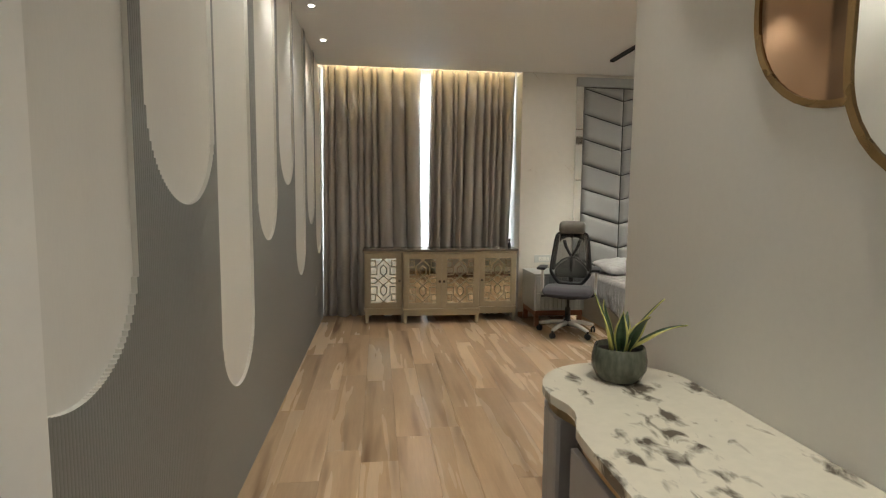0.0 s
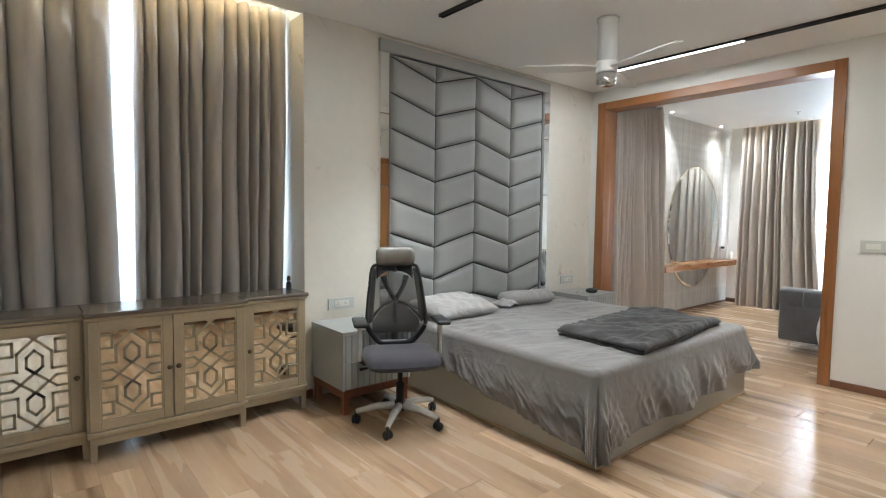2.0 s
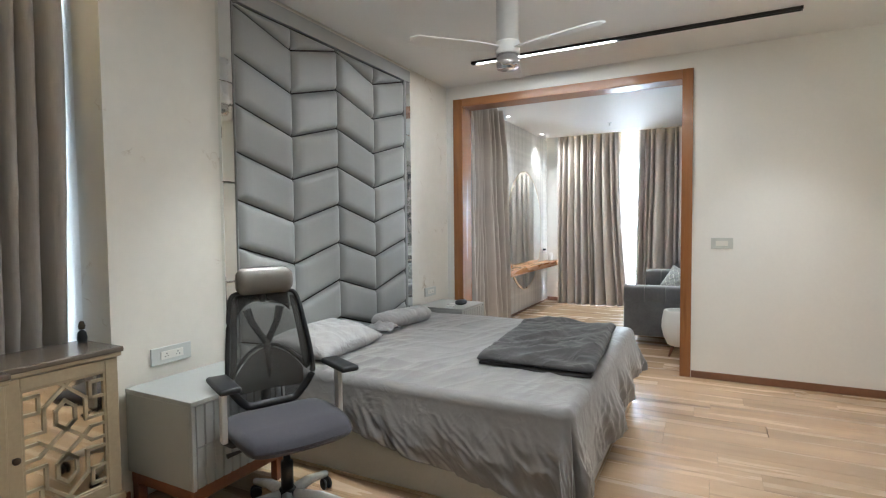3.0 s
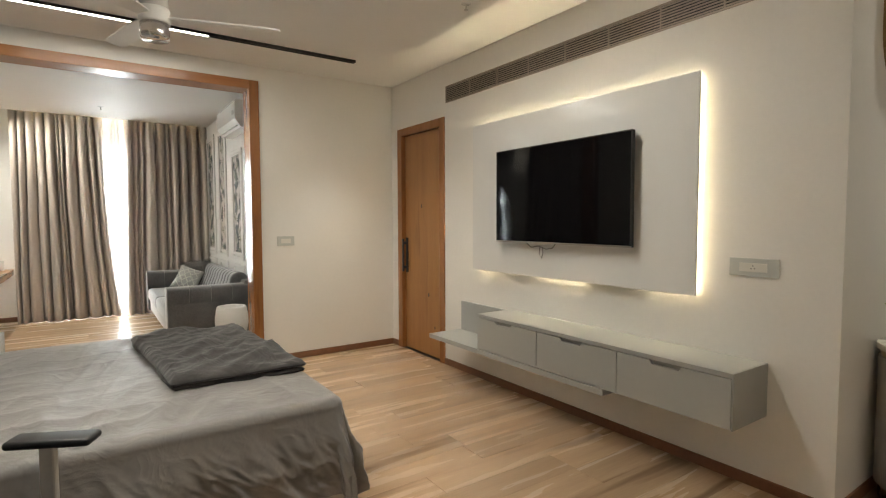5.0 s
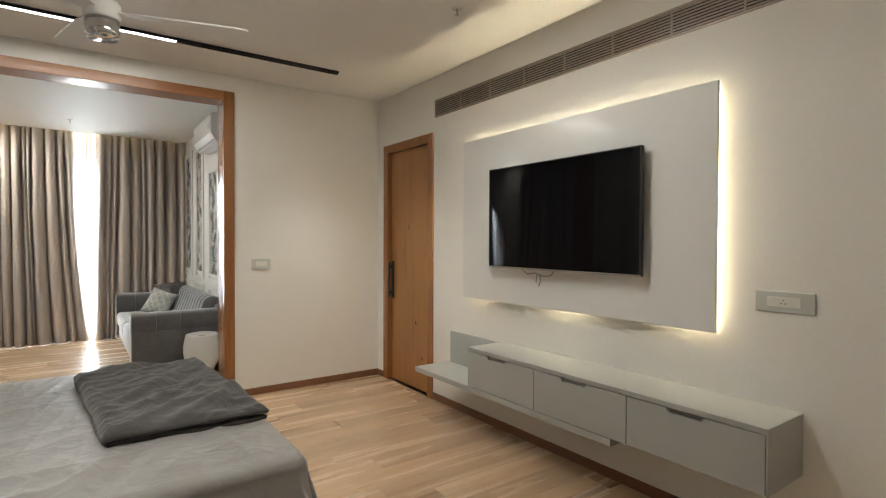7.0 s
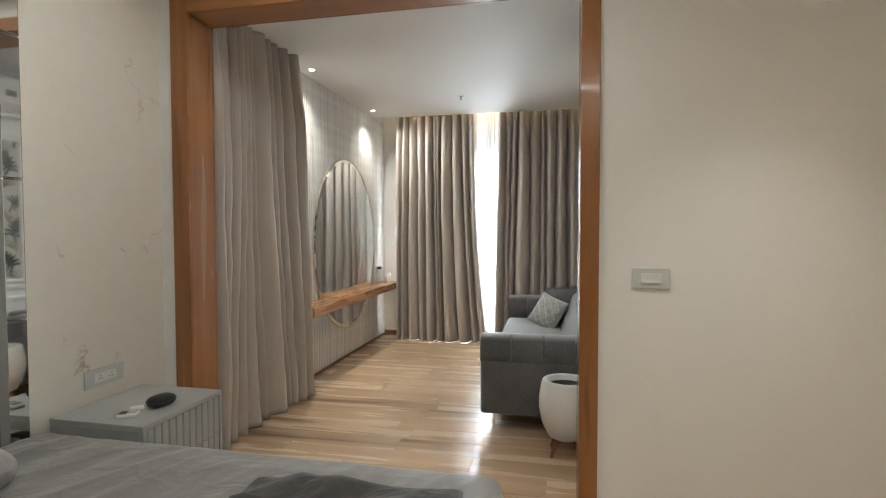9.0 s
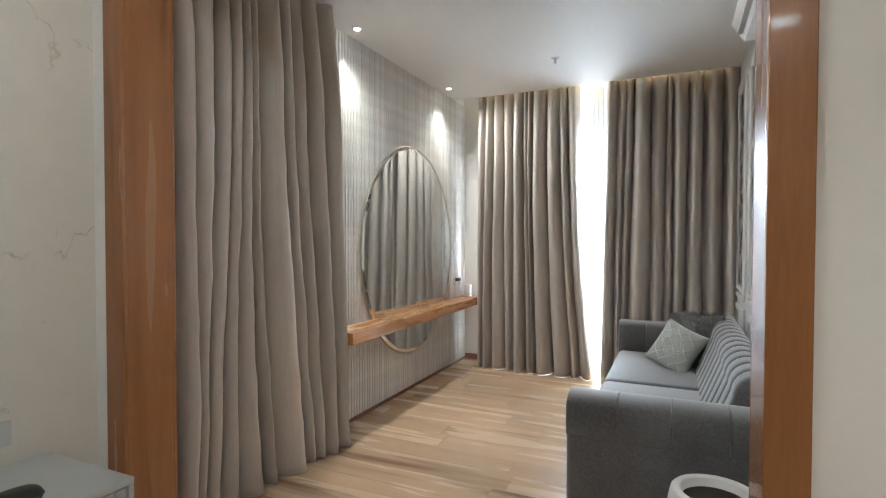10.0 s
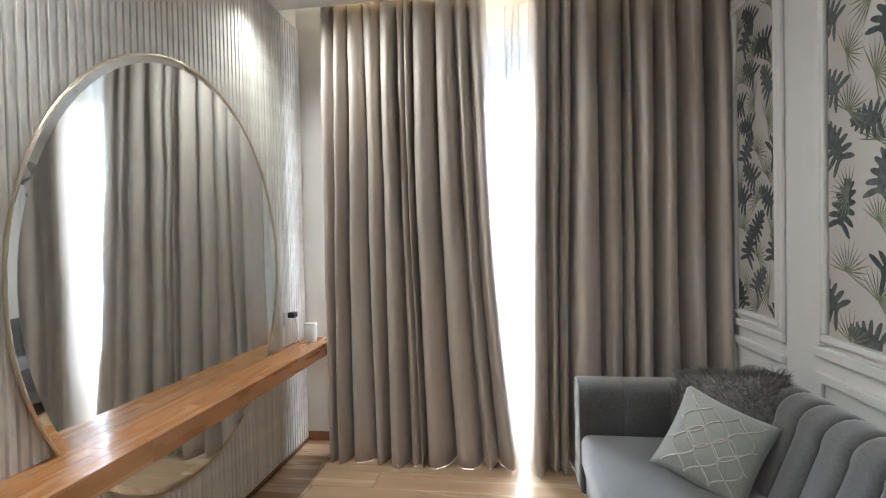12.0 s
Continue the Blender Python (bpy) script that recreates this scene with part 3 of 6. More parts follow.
# grey fluted panel with long round-ended openings
def fluted_panel():
    """Upright flutes, each cut off where an opening begins; the cut edges are white."""
    pitch, x_back, x_face = 0.0125, -0.684, -0.667
    ovals = [(2.06, 2.66, 0.90), (2.74, 3.35, 1.33), (3.375, 3.93, 0.49), (4.06, 4.605, 1.112), (4.70, 5.285, 1.457), (5.32, 5.87, 0.727), (6.01, 6.54, 1.12), (6.63, 7.16, 0.775)]
    panel = thing("panel_grey_fluted", (x_back, 4.6, 0), "grey fluted wall panel with long round-ended white openings", "wall panel", "", "structure")

    def white_edges(ob):
        ob.data.materials.append(M_OVAL)
        for f in ob.data.polygons:
            if abs(f.normal.y) > 0.98 or f.normal.z > 0.9:
                f.material_index = 1
    y, far = 2.085, bmesh.new()
    while y < 7.20:
        top = CEIL
        for y0, y1, zb in ovals:
            r = (y1 - y0) / 2
            d = abs(y + pitch / 2 - (y0 + r))
            if d < r:
                top = zb + r - math.sqrt(r * r - d * d)
        prof = [(x_back, y), (x_face - 0.0012, y), (x_face - 0.0002, y + 0.002), (x_face, y + pitch * 0.36), (x_face, y + pitch * 0.64), (x_face - 0.0002, y + pitch - 0.002), (x_face - 0.0012, y + pitch), (x_back, y + pitch)]
        if y < 5.8:
            white_edges(part("flute", prism(prof, 0.0, top, "z"), M_GREY_PANEL, panel))
        else:
            prism(prof, 0.0, top, "z", far)
        y += pitch
    far_flutes = part("far_flutes", far, M_GREY_PANEL, panel)
    white_edges(far_flutes)
    tagged(far_flutes, kind="stuff")


fluted_panel()


# skirting
def skirting(name, *boxes):
    bm = bmesh.new()
    for b in boxes:
        box(*b, 0.003, bm=bm, seg=1)
    structure(name, bm, M_SKIRT, "low red-brown wooden skirting board", "skirting")


S = 0.062
skirting("baseboard_south", (1.0, 4.125, TVY, TVY + 0.012, 0, S), (5.01, EX0, TVY, TVY + 0.012, 0, S))
skirting("baseboard_east", (EX0 - 0.012, EX0, TVY + 0.012, 4.635, 0, S))
skirting("baseboard_console", (0.988, 1.0, 0.80, TVY + 0.012, 0, S))
skirting("baseboard_stub", (-0.565, -0.553, 0.80, 2.092, 0, S), (-0.666, -0.553, 2.08, 2.092, 0, S))
skirting("baseboard_exit", (0.46, 0.988, 0.80, 0.812, 0, S))
skirting("baseboard_sitting", (9.258, 9.27, 6.74, 7.09, 0, S), (6.65, 9.258, 7.085, 7.097, 0, 0.03))
skirting("baseboard_north", (1.60, 1.66, 7.008, 7.02, 0, S), (4.95, 5.12, 7.008, 7.02, 0, S))


# ---- doors and openings ----
def wide_opening():
    d = thing("door_opening_1", (EX0, 5.78, 0), "wide varnished teak-lined opening between bedroom and sitting room", "door frame", "", "structure")
    y0, y1, y2, y3, zt, zo = 4.638, 4.725, 6.83, 6.935, 2.598, 2.68
    for side in (0, 1):
        xa, xb = (EX0 - 0.015, EX0) if side == 0 else (EX1, EX1 + 0.015)
        part("architrave", box(xa, xb, y0, y1, 0, zo, 0.003), M_TEAK, d)
        part("architrave", box(xa, xb, y2, y3, 0, zo, 0.003), M_TEAK, d)
        part("architrave", box(xa, xb, y1, y2, zt, zo, 0.003), M_TEAK_X, d)
    part("jamb", box(EX0, EX1, 4.66, y1, 0, 2.66, 0.002), M_TEAK, d)
    part("jamb", box(EX0, EX1, y2, 6.91, 0, 2.66, 0.002), M_TEAK, d)
    part("head", box(EX0, EX1, y1, y2, zt, 2.66, 0.002), M_TEAK_X, d)


wide_opening()


def bedroom_door():
    d = thing("door_1", (4.56, TVY, 0), "closed honey-brown wooden door with a black pull handle", "door", "", "structure")
    part("back_panel", box(4.06, 5.08, TVY - 0.40, TVY - 0.155, -0.02, 2.42), M_WALL, d)
    part("door_frame", box(4.125, 4.205, TVY - 0.15, TVY + 0.012, 0, 2.34, 0.003), M_TEAK, d)
    part("door_frame", box(4.925, 5.01, TVY - 0.15, TVY + 0.012, 0, 2.34, 0.003), M_TEAK, d)
    part("door_frame", box(4.205, 4.925, TVY - 0.15, TVY + 0.012, 2.262, 2.34, 0.003), M_TEAK, d)
    leaf = part("door_leaf", box(4.21, 4.92, TVY - 0.075, TVY - 0.035, 0.006, 2.2605, 0.002), M_DOOR, d)
    for kx, kz, kr in ((4.47, 0.62, 0.013), (4.36, 0.30, 0.010), (4.60, 1.52, 0.012)):
        part("knot", moved(lathe([(0, 0.0), (kr, 0.0), (kr * 0.8, 0.0012), (0, 0.0014)], 0, 0, 14, sy=1.7), Matrix.Translation((kx, TVY - 0.035, kz)) @ Matrix.Rotation(-math.pi / 2, 4, "X")), M_BROWN, leaf, "dark wood knot")
    hb = box(4.865, 4.905, TVY - 0.035, TVY - 0.022, 0.82, 1.19, 0.004)
    box(4.870, 4.900, TVY + 0.010, TVY + 0.028, 0.83, 1.18, 0.008, bm=hb)
    box(4.876, 4.894, TVY - 0.024, TVY + 0.014, 0.86, 0.89, 0.003, bm=hb)
    box(4.876, 4.894, TVY - 0.024, TVY + 0.014, 1.12, 1.15, 0.003, bm=hb)
    part("handle", hb, M_BLACK, leaf, "black bar handle")


bedroom_door()


def corridor_door():
    d = thing("door_2", (-0.02, 0.71, 0), "white painted door standing open into the corridor", "door", "", "structure")
    part("door_frame", box(-0.475, -0.445, 0.60, 0.815, 0, 2.285, 0.003), M_WHITE, d)
    part("door_frame", box(0.40, 0.43, 0.60, 0.815, 0, 2.285, 0.003), M_WHITE, d)
    part("door_frame", box(-0.445, 0.40, 0.60, 0.815, 2.255, 2.285, 0.003), M_WHITE, d)
    part("threshold", box(-0.445, 0.40, 0.62, 0.80, -0.01, 0.004, 0.001), M_STEEL, d)
    leaf = part("door_leaf", box(-0.462, -0.420, 0.815, 1.655, 0.008, 2.25, 0.003), M_WHITE, d)
    # dark brown back face and upright strip, make the gap behind the leaf dark
    part("back_face", box(-0.466, -0.462, 0.82, 1.65, 0.012, 2.245, 0.001), M_BROWN, leaf, "dark brown back face")
    part("gap_strip", box(-0.564, -0.476, 0.80, 0.812, 0.0, 2.285, 0.002), M_BROWN, d, "dark brown strip behind the open leaf")
    part("lock_plate", box(-0.455, -0.427, 1.6545, 1.658, 0.86, 1.16, 0.001), M_KNOB, leaf, "bronze lock plate")
    for s in (-1, 1):
        xf = -0.462 if s < 0 else -0.420
        part("rose_plate", box(xf - 0.004 if s < 0 else xf, xf if s < 0 else xf + 0.004, 1.56, 1.62, 0.92, 1.12, 0.001), M_STEEL, leaf)
        part("lever_handle", tube([(xf, 1.59, 1.06), (xf + s * 0.045, 1.59, 1.06), (xf + s * 0.05, 1.58, 1.06), (xf + s * 0.05, 1.47, 1.06)], 0.009), M_STEEL, leaf, "steel lever handle", True)
    cl = box(-0.30, -0.10, 0.815, 0.86, 2.215, 2.255, 0.006)
    part("door_closer", cl, M_STEEL, d, "steel door closer")
    part("closer_arm", tube([(-0.12, 0.84, 2.262), (-0.30, 1.02, 2.262), (-0.43, 1.12, 2.262)], 0.007), M_STEEL, d)


corridor_door()


# ---- curtains ----
def curtain(name, a, b, top, bottom, fold, depth, mat, label, seed, lean=None, group="", thickness=0.004, nz=34, stray=0.40, blunt=0.55):
    """A hanging cloth from a to b on plan, in uneven deep folds; fold is their usual width. lean(u, v) shifts it along its line by height."""
    a, b = Vector((*a, 0)), Vector((*b, 0))
    d = b - a
    length = d.length
    d.normalize()
    nrm = Vector((-d.y, d.x, 0))
    rnd = random.Random(seed)
    widths = []
    while sum(widths) < length:
        widths.append(fold * rnd.choice((0.5, 0.65, 0.85, 1.0, 1.3, 1.7)) * rnd.uniform(0.9, 1.1))
    k = length / sum(widths)
    widths = [w * k for w in widths]
    marks, s = [0.0], 0.0
    for w in widths:
        s += w
        marks.append(s)
    n = len(widths)
    amp = [rnd.uniform(0.6, 1.2) for _ in range(n)]
    drift = [rnd.uniform(-1, 1) for _ in range(n + 1)]
    per = 14

    def fn(u, v):
        w = min(u * n, n - 1e-6)
        i = int(w)
        q = w - i
        x0 = marks[i] + drift[i] * stray * fold * v * (0 < i)
        x1 = marks[i + 1] + drift[i + 1] * stray * fold * v * (i + 1 < n)
        soft = 0.5 - 0.5 * math.cos(2 * math.pi * q)
        shape = soft ** blunt
        # cloth crowds towards the back of each fold
        along = x0 + (x1 - x0) * (q - 0.13 * math.sin(2 * math.pi * q))
        gather = 0.62 + 0.38 * min(1.0, v * 5) + 0.18 * v
        h = widths[i] / fold
        off = depth * amp[i] * (0.55 + 0.45 * h) * (shape - 0.5) * 2 * gather
        off += 0.20 * depth * math.sin(4 * math.pi * q + drift[i] * 3) * (0.4 + 0.6 * v) * (h > 0.9)
        off += 0.024 * wob(along * 3.1 + seed, v * 1.6) * min(1, v * 2) + 0.006 * wob(along * 17, v * 7 + seed) + 0.003 * wob(along * 40, v * 23 + seed)
        off += 0.008 * (1 - 2 * abs(wob(along * 6 + v * 5 + seed, v * 4 - along * 2)) ** 0.7) * min(1, 3 * v) * (thickness > 0.003)
        along += 0.010 * wob(along * 4 + seed, v * 2.4 + 7) * min(1, 3 * v)
        if lean:
            along += lean(u, v)
        z = top + (bottom - top) * v
        if v > 0.999:
            z += 0.001 * wob(along * 7, seed)
        p = a + d * along - nrm * off
        return (p.x, p.y, max(z, 0.002))
    cur = thing(name, ((a.x + b.x) / 2, (a.y + b.y) / 2, bottom), label, "curtain", group)
    thick(part("cloth", grid(fn, n * per, nz), mat, cur, "", True, True), thickness)
    # hooks at the head
    bm = bmesh.new()
    for i in range(n * 2):
        q = a + d * ((i + 0.5) / (n * 2) * length)
        box(q.x - 0.006, q.x + 0.006, q.y - 0.006, q.y + 0.006, top - 0.02, top + 0.035, 0.002, bm=bm, seg=1)
    tagged(part("hooks", bm, M_WHITEMATT, cur), kind="stuff")
    bm = tube([tuple(a + Vector((0, 0, top + 0.045))), tuple(b + Vector((0, 0, top + 0.045)))], 0.012)
    part("rail", bm, M_WHITEMATT, cur)
    return cur


G1 = "bedroom window curtains"
curtain("curtain", (-0.648, 7.27), (0.462, 7.27), 2.86, 0.002, 0.105, 0.058, M_CURTAIN, "taupe blackout curtain hanging in deep folds behind the sideboard", 3,
        lambda u, v: 0.03 * u * v * v - 0.02 * (1 - u) * v, group=G1, blunt=0.8)
curtain("curtain", (0.585, 7.27), (1.585, 7.27), 2.86, 0.002, 0.094, 0.072, M_CURTAIN, "taupe blackout curtain beside a bright window gap", 8,
        lambda u, v: -0.03 * (1 - u) * v - 0.045 * u * v, group=G1, blunt=0.8)
curtain("sheer_curtain", (-0.68, 7.46), (1.59, 7.46), 2.86, 0.002, 0.09, 0.022, M_SHEER, "thin white sheer glowing with daylight", 5, thickness=0.002)
G2 = "sitting room window curtains"
curtain("curtain", (8.985, 6.83), (8.985, 5.79), 2.89, 0.002, 0.084, 0.082, M_CURTAIN_G, "grey silky curtain flaring out at its hem", 11,
        lambda u, v: 0.165 * u * u * v ** 1.9, group=G2, blunt=0.85)
curtain("curtain", (8.985, 5.53), (8.985, 4.405), 2.89, 0.002, 0.084, 0.082, M_CURTAIN_G, "grey silky curtain behind the end of the sofa", 17,
        lambda u, v: -0.05 * (1 - u) * v, group=G2, blunt=0.85)
curtain("sheer_curtain", (9.235, 6.705), (9.24, 4.43), 2.89, 0.002, 0.09, 0.025, M_SHEER, "thin white sheer glowing with daylight", 23, thickness=0.002)
curtain("curtain", (5.42, 6.985), (6.62, 6.985), 2.835, 0.002, 0.105, 0.092, M_CURTAIN_S, "grey silky floor-length curtain beside the teak opening", 29,
        lambda u, v: 0.13 * u * v * v - 0.05 * (1 - u) * v + 0.05 * math.sin(u * 9 + 2.5 * v) * v, nz=60, stray=0.95, blunt=0.95)
curtain("far_curtain", (-2.3, -8.2), (2.3, -8.2), 2.62, 0.01, 0.17, 0.10, M_FARCURT, "dark grey-green curtain across the far room's window", 31, nz=12)


# lit strips in the curtain recesses
def led_strip(name, bm, mat, label):
    return solo(name, bm, mat, label, "led strip")


led_strip("led_strip", box(-0.66, 1.56, 7.09, 7.10, 2.95, 2.965), M_LED_COVE, "warm led strip hidden in the curtain recess")
led_strip("led_strip", box(8.95, 8.96, 4.46, 6.74, 2.97, 2.985), M_LED_COVE, "warm led strip hidden in the curtain recess")


# ---- lamps ----
def downlight(x, y, z):
    d = thing("downlight", (x, y, z), "small round recessed ceiling downlight, switched on", "downlight", "downlights")
    part("rim", lathe([(0.024, z - 0.001), (0.037, z - 0.004), (0.038, z + 0.0005)], x, y, 24), M_WHITE, d, "", True)
    part("lens", lathe([(0.0, z - 0.003), (0.023, z - 0.003)], x, y, 20), M_DOWN, d, "glowing lens")


for y in (3.0, 3.75, 4.5, 5.337, 6.18):
    downlight(-0.528, y, CEIL)
for y in (1.593, 2.446):
    downlight(0.90, y, CEIL)
for x in (6.924, 8.516):
    downlight(x, 6.97, CEIL2)


def track(x, y0, y1, lit):
    t = thing("track_light", (x, (y0 + y1) / 2, CEIL), "slim black ceiling track with a lit linear insert", "track light", "ceiling tracks")
    bm = box(x - 0.022, x - 0.016, y0, y1, CEIL - 0.022, CEIL)
    box(x + 0.016, x + 0.022, y0, y1, CEIL - 0.022, CEIL, bm=bm)
    box(x - 0.016, x + 0.016, y0, y1, CEIL - 0.008, CEIL, bm=bm)
    box(x - 0.022, x + 0.022, y0 - 0.006, y0, CEIL - 0.022, CEIL, bm=bm)
    box(x - 0.022, x + 0.022, y1, y1 + 0.006, CEIL - 0.022, CEIL, bm=bm)
    part("channel", bm, M_BLACK, t)
    for a, b in lit:
        part("diffuser", box(x - 0.0155, x + 0.0155, a, b, CEIL - 0.024, CEIL - 0.010, 0.002), M_LINE, t, "glowing white diffuser")


track(4.49, 3.96, 6.42, ((5.18, 6.38),))
track(2.37, 3.90, 6.40, ((4.2, 5.4),))
spr_label = "small white ceiling sprinkler head"
for x, y, z in ((2.94, 3.86, CEIL), (8.07, 5.82, CEIL2)):
    s = thing("sprinkler", (x, y, z), spr_label, "sprinkler", "sprinklers")
    part("escutcheon", lathe([(0, z - 0.006), (0.03, z - 0.005), (0.034, z)], x, y, 20), M_WHITE, s, "", True)
    part("head", lathe([(0.0, z - 0.045), (0.014, z - 0.045), (0.014, z - 0.042), (0.005, z - 0.040), (0.006, z - 0.006)], x, y, 16), M_STEEL, s, "", True)


def ceiling_fan(x, y):
    f = thing("ceiling_fan", (x, y, CEIL), "white three-blade ceiling fan with a chrome hub", "ceiling fan")
    part("canopy", lathe([(0.0, CEIL), (0.078, CEIL), (0.078, CEIL - 0.02), (0.070, CEIL - 0.03), (0.070, 2.51), (0.0, 2.51)], x, y), M_WHITE, f, "", True)
    part("motor", lathe([(0.0, 2.51), (0.074, 2.51), (0.077, 2.50), (0.077, 2.44), (0.074, 2.43), (0.0, 2.43)], x, y), M_WHITEMATT, f, "", True)
    part("hub_cap", lathe([(0.0, 2.43), (0.072, 2.43), (0.072, 2.36), (0.066, 2.345), (0.0, 2.342)], x, y), M_CHROME, f, "chrome hub cap", True)
    for k in range(3):
        m = Matrix.Translation((x, y, 2.468)) @ Matrix.Rotation(radians(15 + 120 * k), 4, "Z") @ Matrix.Rotation(radians(11), 4, "X")
        pts = [(0.07, -0.035), (0.22, -0.055), (0.58, -0.06), (0.64, -0.035), (0.645, 0.02), (0.60, 0.05), (0.22, 0.05), (0.07, 0.03)]
        part("blade", moved(prism(pts, -0.004, 0.004, "z", bev=0.0015), m), M_WHITEMATT, f)


ceiling_fan(3.33, 5.66)


# ---- wall plates ----
def plate(cx, cy, cz, w, h, face, sockets, label, body=None):
    """A switch plate on a wall; face is the way it looks: +y, -y, -x, +x."""
    p = thing("switch_plate", (cx, cy, cz - h / 2), label, "switch plate", "switch plates")
    m = Matrix.Translation((cx, cy, cz)) @ Matrix.Rotation({"-y": 0, "+y": math.pi, "-x": -math.pi / 2, "+x": math.pi / 2}[face], 4, "Z")
    part("plate", moved(box(-w / 2, w / 2, -0.010, 0.0, -h / 2, h / 2, 0.002), m), body or M_SWITCH, p)
    iw = w * 0.56
    part("rocker_bar", moved(box(-iw / 2, iw / 2, -0.014, -0.010, -h * 0.24, h * 0.24, 0.001), m), body or M_SWITCH_W, p, "raised rocker strip")
    for i in range(sockets):
        u = -iw / 2 + (i + 0.5) * iw / max(1, sockets)
        bm = bmesh.new()
        for du, dz in ((-0.008, -0.006), (0.008, -0.006), (0, 0.008)):
            box(u + du - 0.0025, u + du + 0.0025, -0.0150, -0.0138, dz - 0.0025, dz + 0.0025, bm=bm)
        part("socket_holes", moved(bm, m), M_BLACK, p)


plate(1.375, TVY, 1.128, 0.235, 0.092, "+y", 1, "pale grey glass switch plate beside the television panel")
plate(EX0, 4.408, 1.177, 0.165, 0.092, "-x", 0, "pale grey switch plate beside the wide opening")
plate(1.90, 7.02, 0.690, 0.225, 0.088, "-y", 2, "pale grey socket plate above the nightstand")
plate(4.735, 7.02, 0.685, 0.225, 0.088, "-y", 2, "pale grey socket plate above the nightstand")
plate(-0.667, 6.53, 0.425, 0.085, 0.085, "+x", 1, "small dark socket plate on the grey panel", M_GREYLAC_D)


# ---- television wall ----
def tv_panel():
    p = thing("backlit_board", (2.63, TVY, 0.96), "glossy white wall panel glowing warmly round its edges", "wall panel")
    x0, x1, z0, z1, yf = 1.645, 3.615, 0.955, 2.165, TVY + 0.065
    part("board", box(x0, x1, yf - 0.018, yf, z0, z1, 0.003), M_WHITE, p)
    for a in (x0 + 0.10, x1 - 0.14):
        part("batten", box(a, a + 0.04, TVY, yf - 0.018, z0 + 0.12, z1 - 0.12), M_WHITEMATT, p)
    part("led_strip", box(x1 - 0.030, x1 - 0.024, TVY + 0.001, TVY + 0.006, z0 + 0.04, z1 - 0.04), M_LED, p, "warm led strip")
    part("led_strip", box(x0 + 0.050, x0 + 0.060, TVY + 0.001, TVY + 0.010, z0 + 0.04, z1 - 0.04), M_LED, p, "warm led strip")
    part("led_strip", box(x0 + 0.05, x1 - 0.05, TVY + 0.001, TVY + 0.010, z1 - 0.075, z1 - 0.065), M_LED, p, "warm led strip")
    for a, b in ((x0 + 0.05, x0 + 0.28), (x0 + 0.80, x0 + 1.15), (x1 - 0.24, x1 - 0.05)):
        part("led_strip", box(a, b, TVY + 0.001, TVY + 0.010, z0 + 0.055, z0 + 0.065), M_LED, p, "warm led strip")


tv_panel()


def television():
    t = thing("television", (2.61, TVY + 0.05, 1.20), "large black flat television, switched off, mounted on the white panel", "television")
    x0, x1, z0, z1 = 2.005, 3.225, 1.205, 1.902
    y = 3.345
    part("screen", box(x0 + 0.006, x1 - 0.006, y - 0.004, y + 0.002, z0 + 0.012, z1 - 0.006), M_SCREEN, t)
    bm = box(x0, x1, y - 0.028, y - 0.004, z0, z1, 0.004)
    part("back_shell", bm, M_BLACK, t)
    bm = box(x0, x1, y - 0.006, y + 0.004, z0, z0 + 0.011, 0.002)
    part("bottom_bezel", bm, M_STEEL, t, "slim metallic lower bezel")
    bm = box(x0, x0 + 0.006, y - 0.004, y + 0.004, z0 + 0.011, z1)
    box(x1 - 0.006, x1, y - 0.004, y + 0.004, z0 + 0.011, z1, bm=bm)
    box(x0 + 0.006, x1 - 0.006, y - 0.004, y + 0.004, z1 - 0.006, z1, bm=bm)
    part("bezel", bm, M_BLACK, t)
    part("wall_mount", box(2.40, 2.82, TVY + 0.065, y - 0.028, 1.40, 1.70, 0.004), M_BLACK, t)
    part("cable", tube([(2.62, y - 0.02, 1.21), (2.66, y - 0.03, 1.175), (2.72, y - 0.03, 1.165), (2.80, y - 0.03, 1.185), (2.87, y - 0.03, 1.172), (2.92, y - 0.02, 1.21)], 0.004), M_GREYLAC_D, t, "thin grey cable", True)
    part("cable", tube([(2.78, y - 0.03, 1.18), (2.79, y - 0.03, 1.13), (2.765, y - 0.03, 1.10), (2.75, y - 0.03, 1.14), (2.76, y - 0.03, 1.18)], 0.004), M_GREYLAC_D, t, "thin grey cable", True)


television()


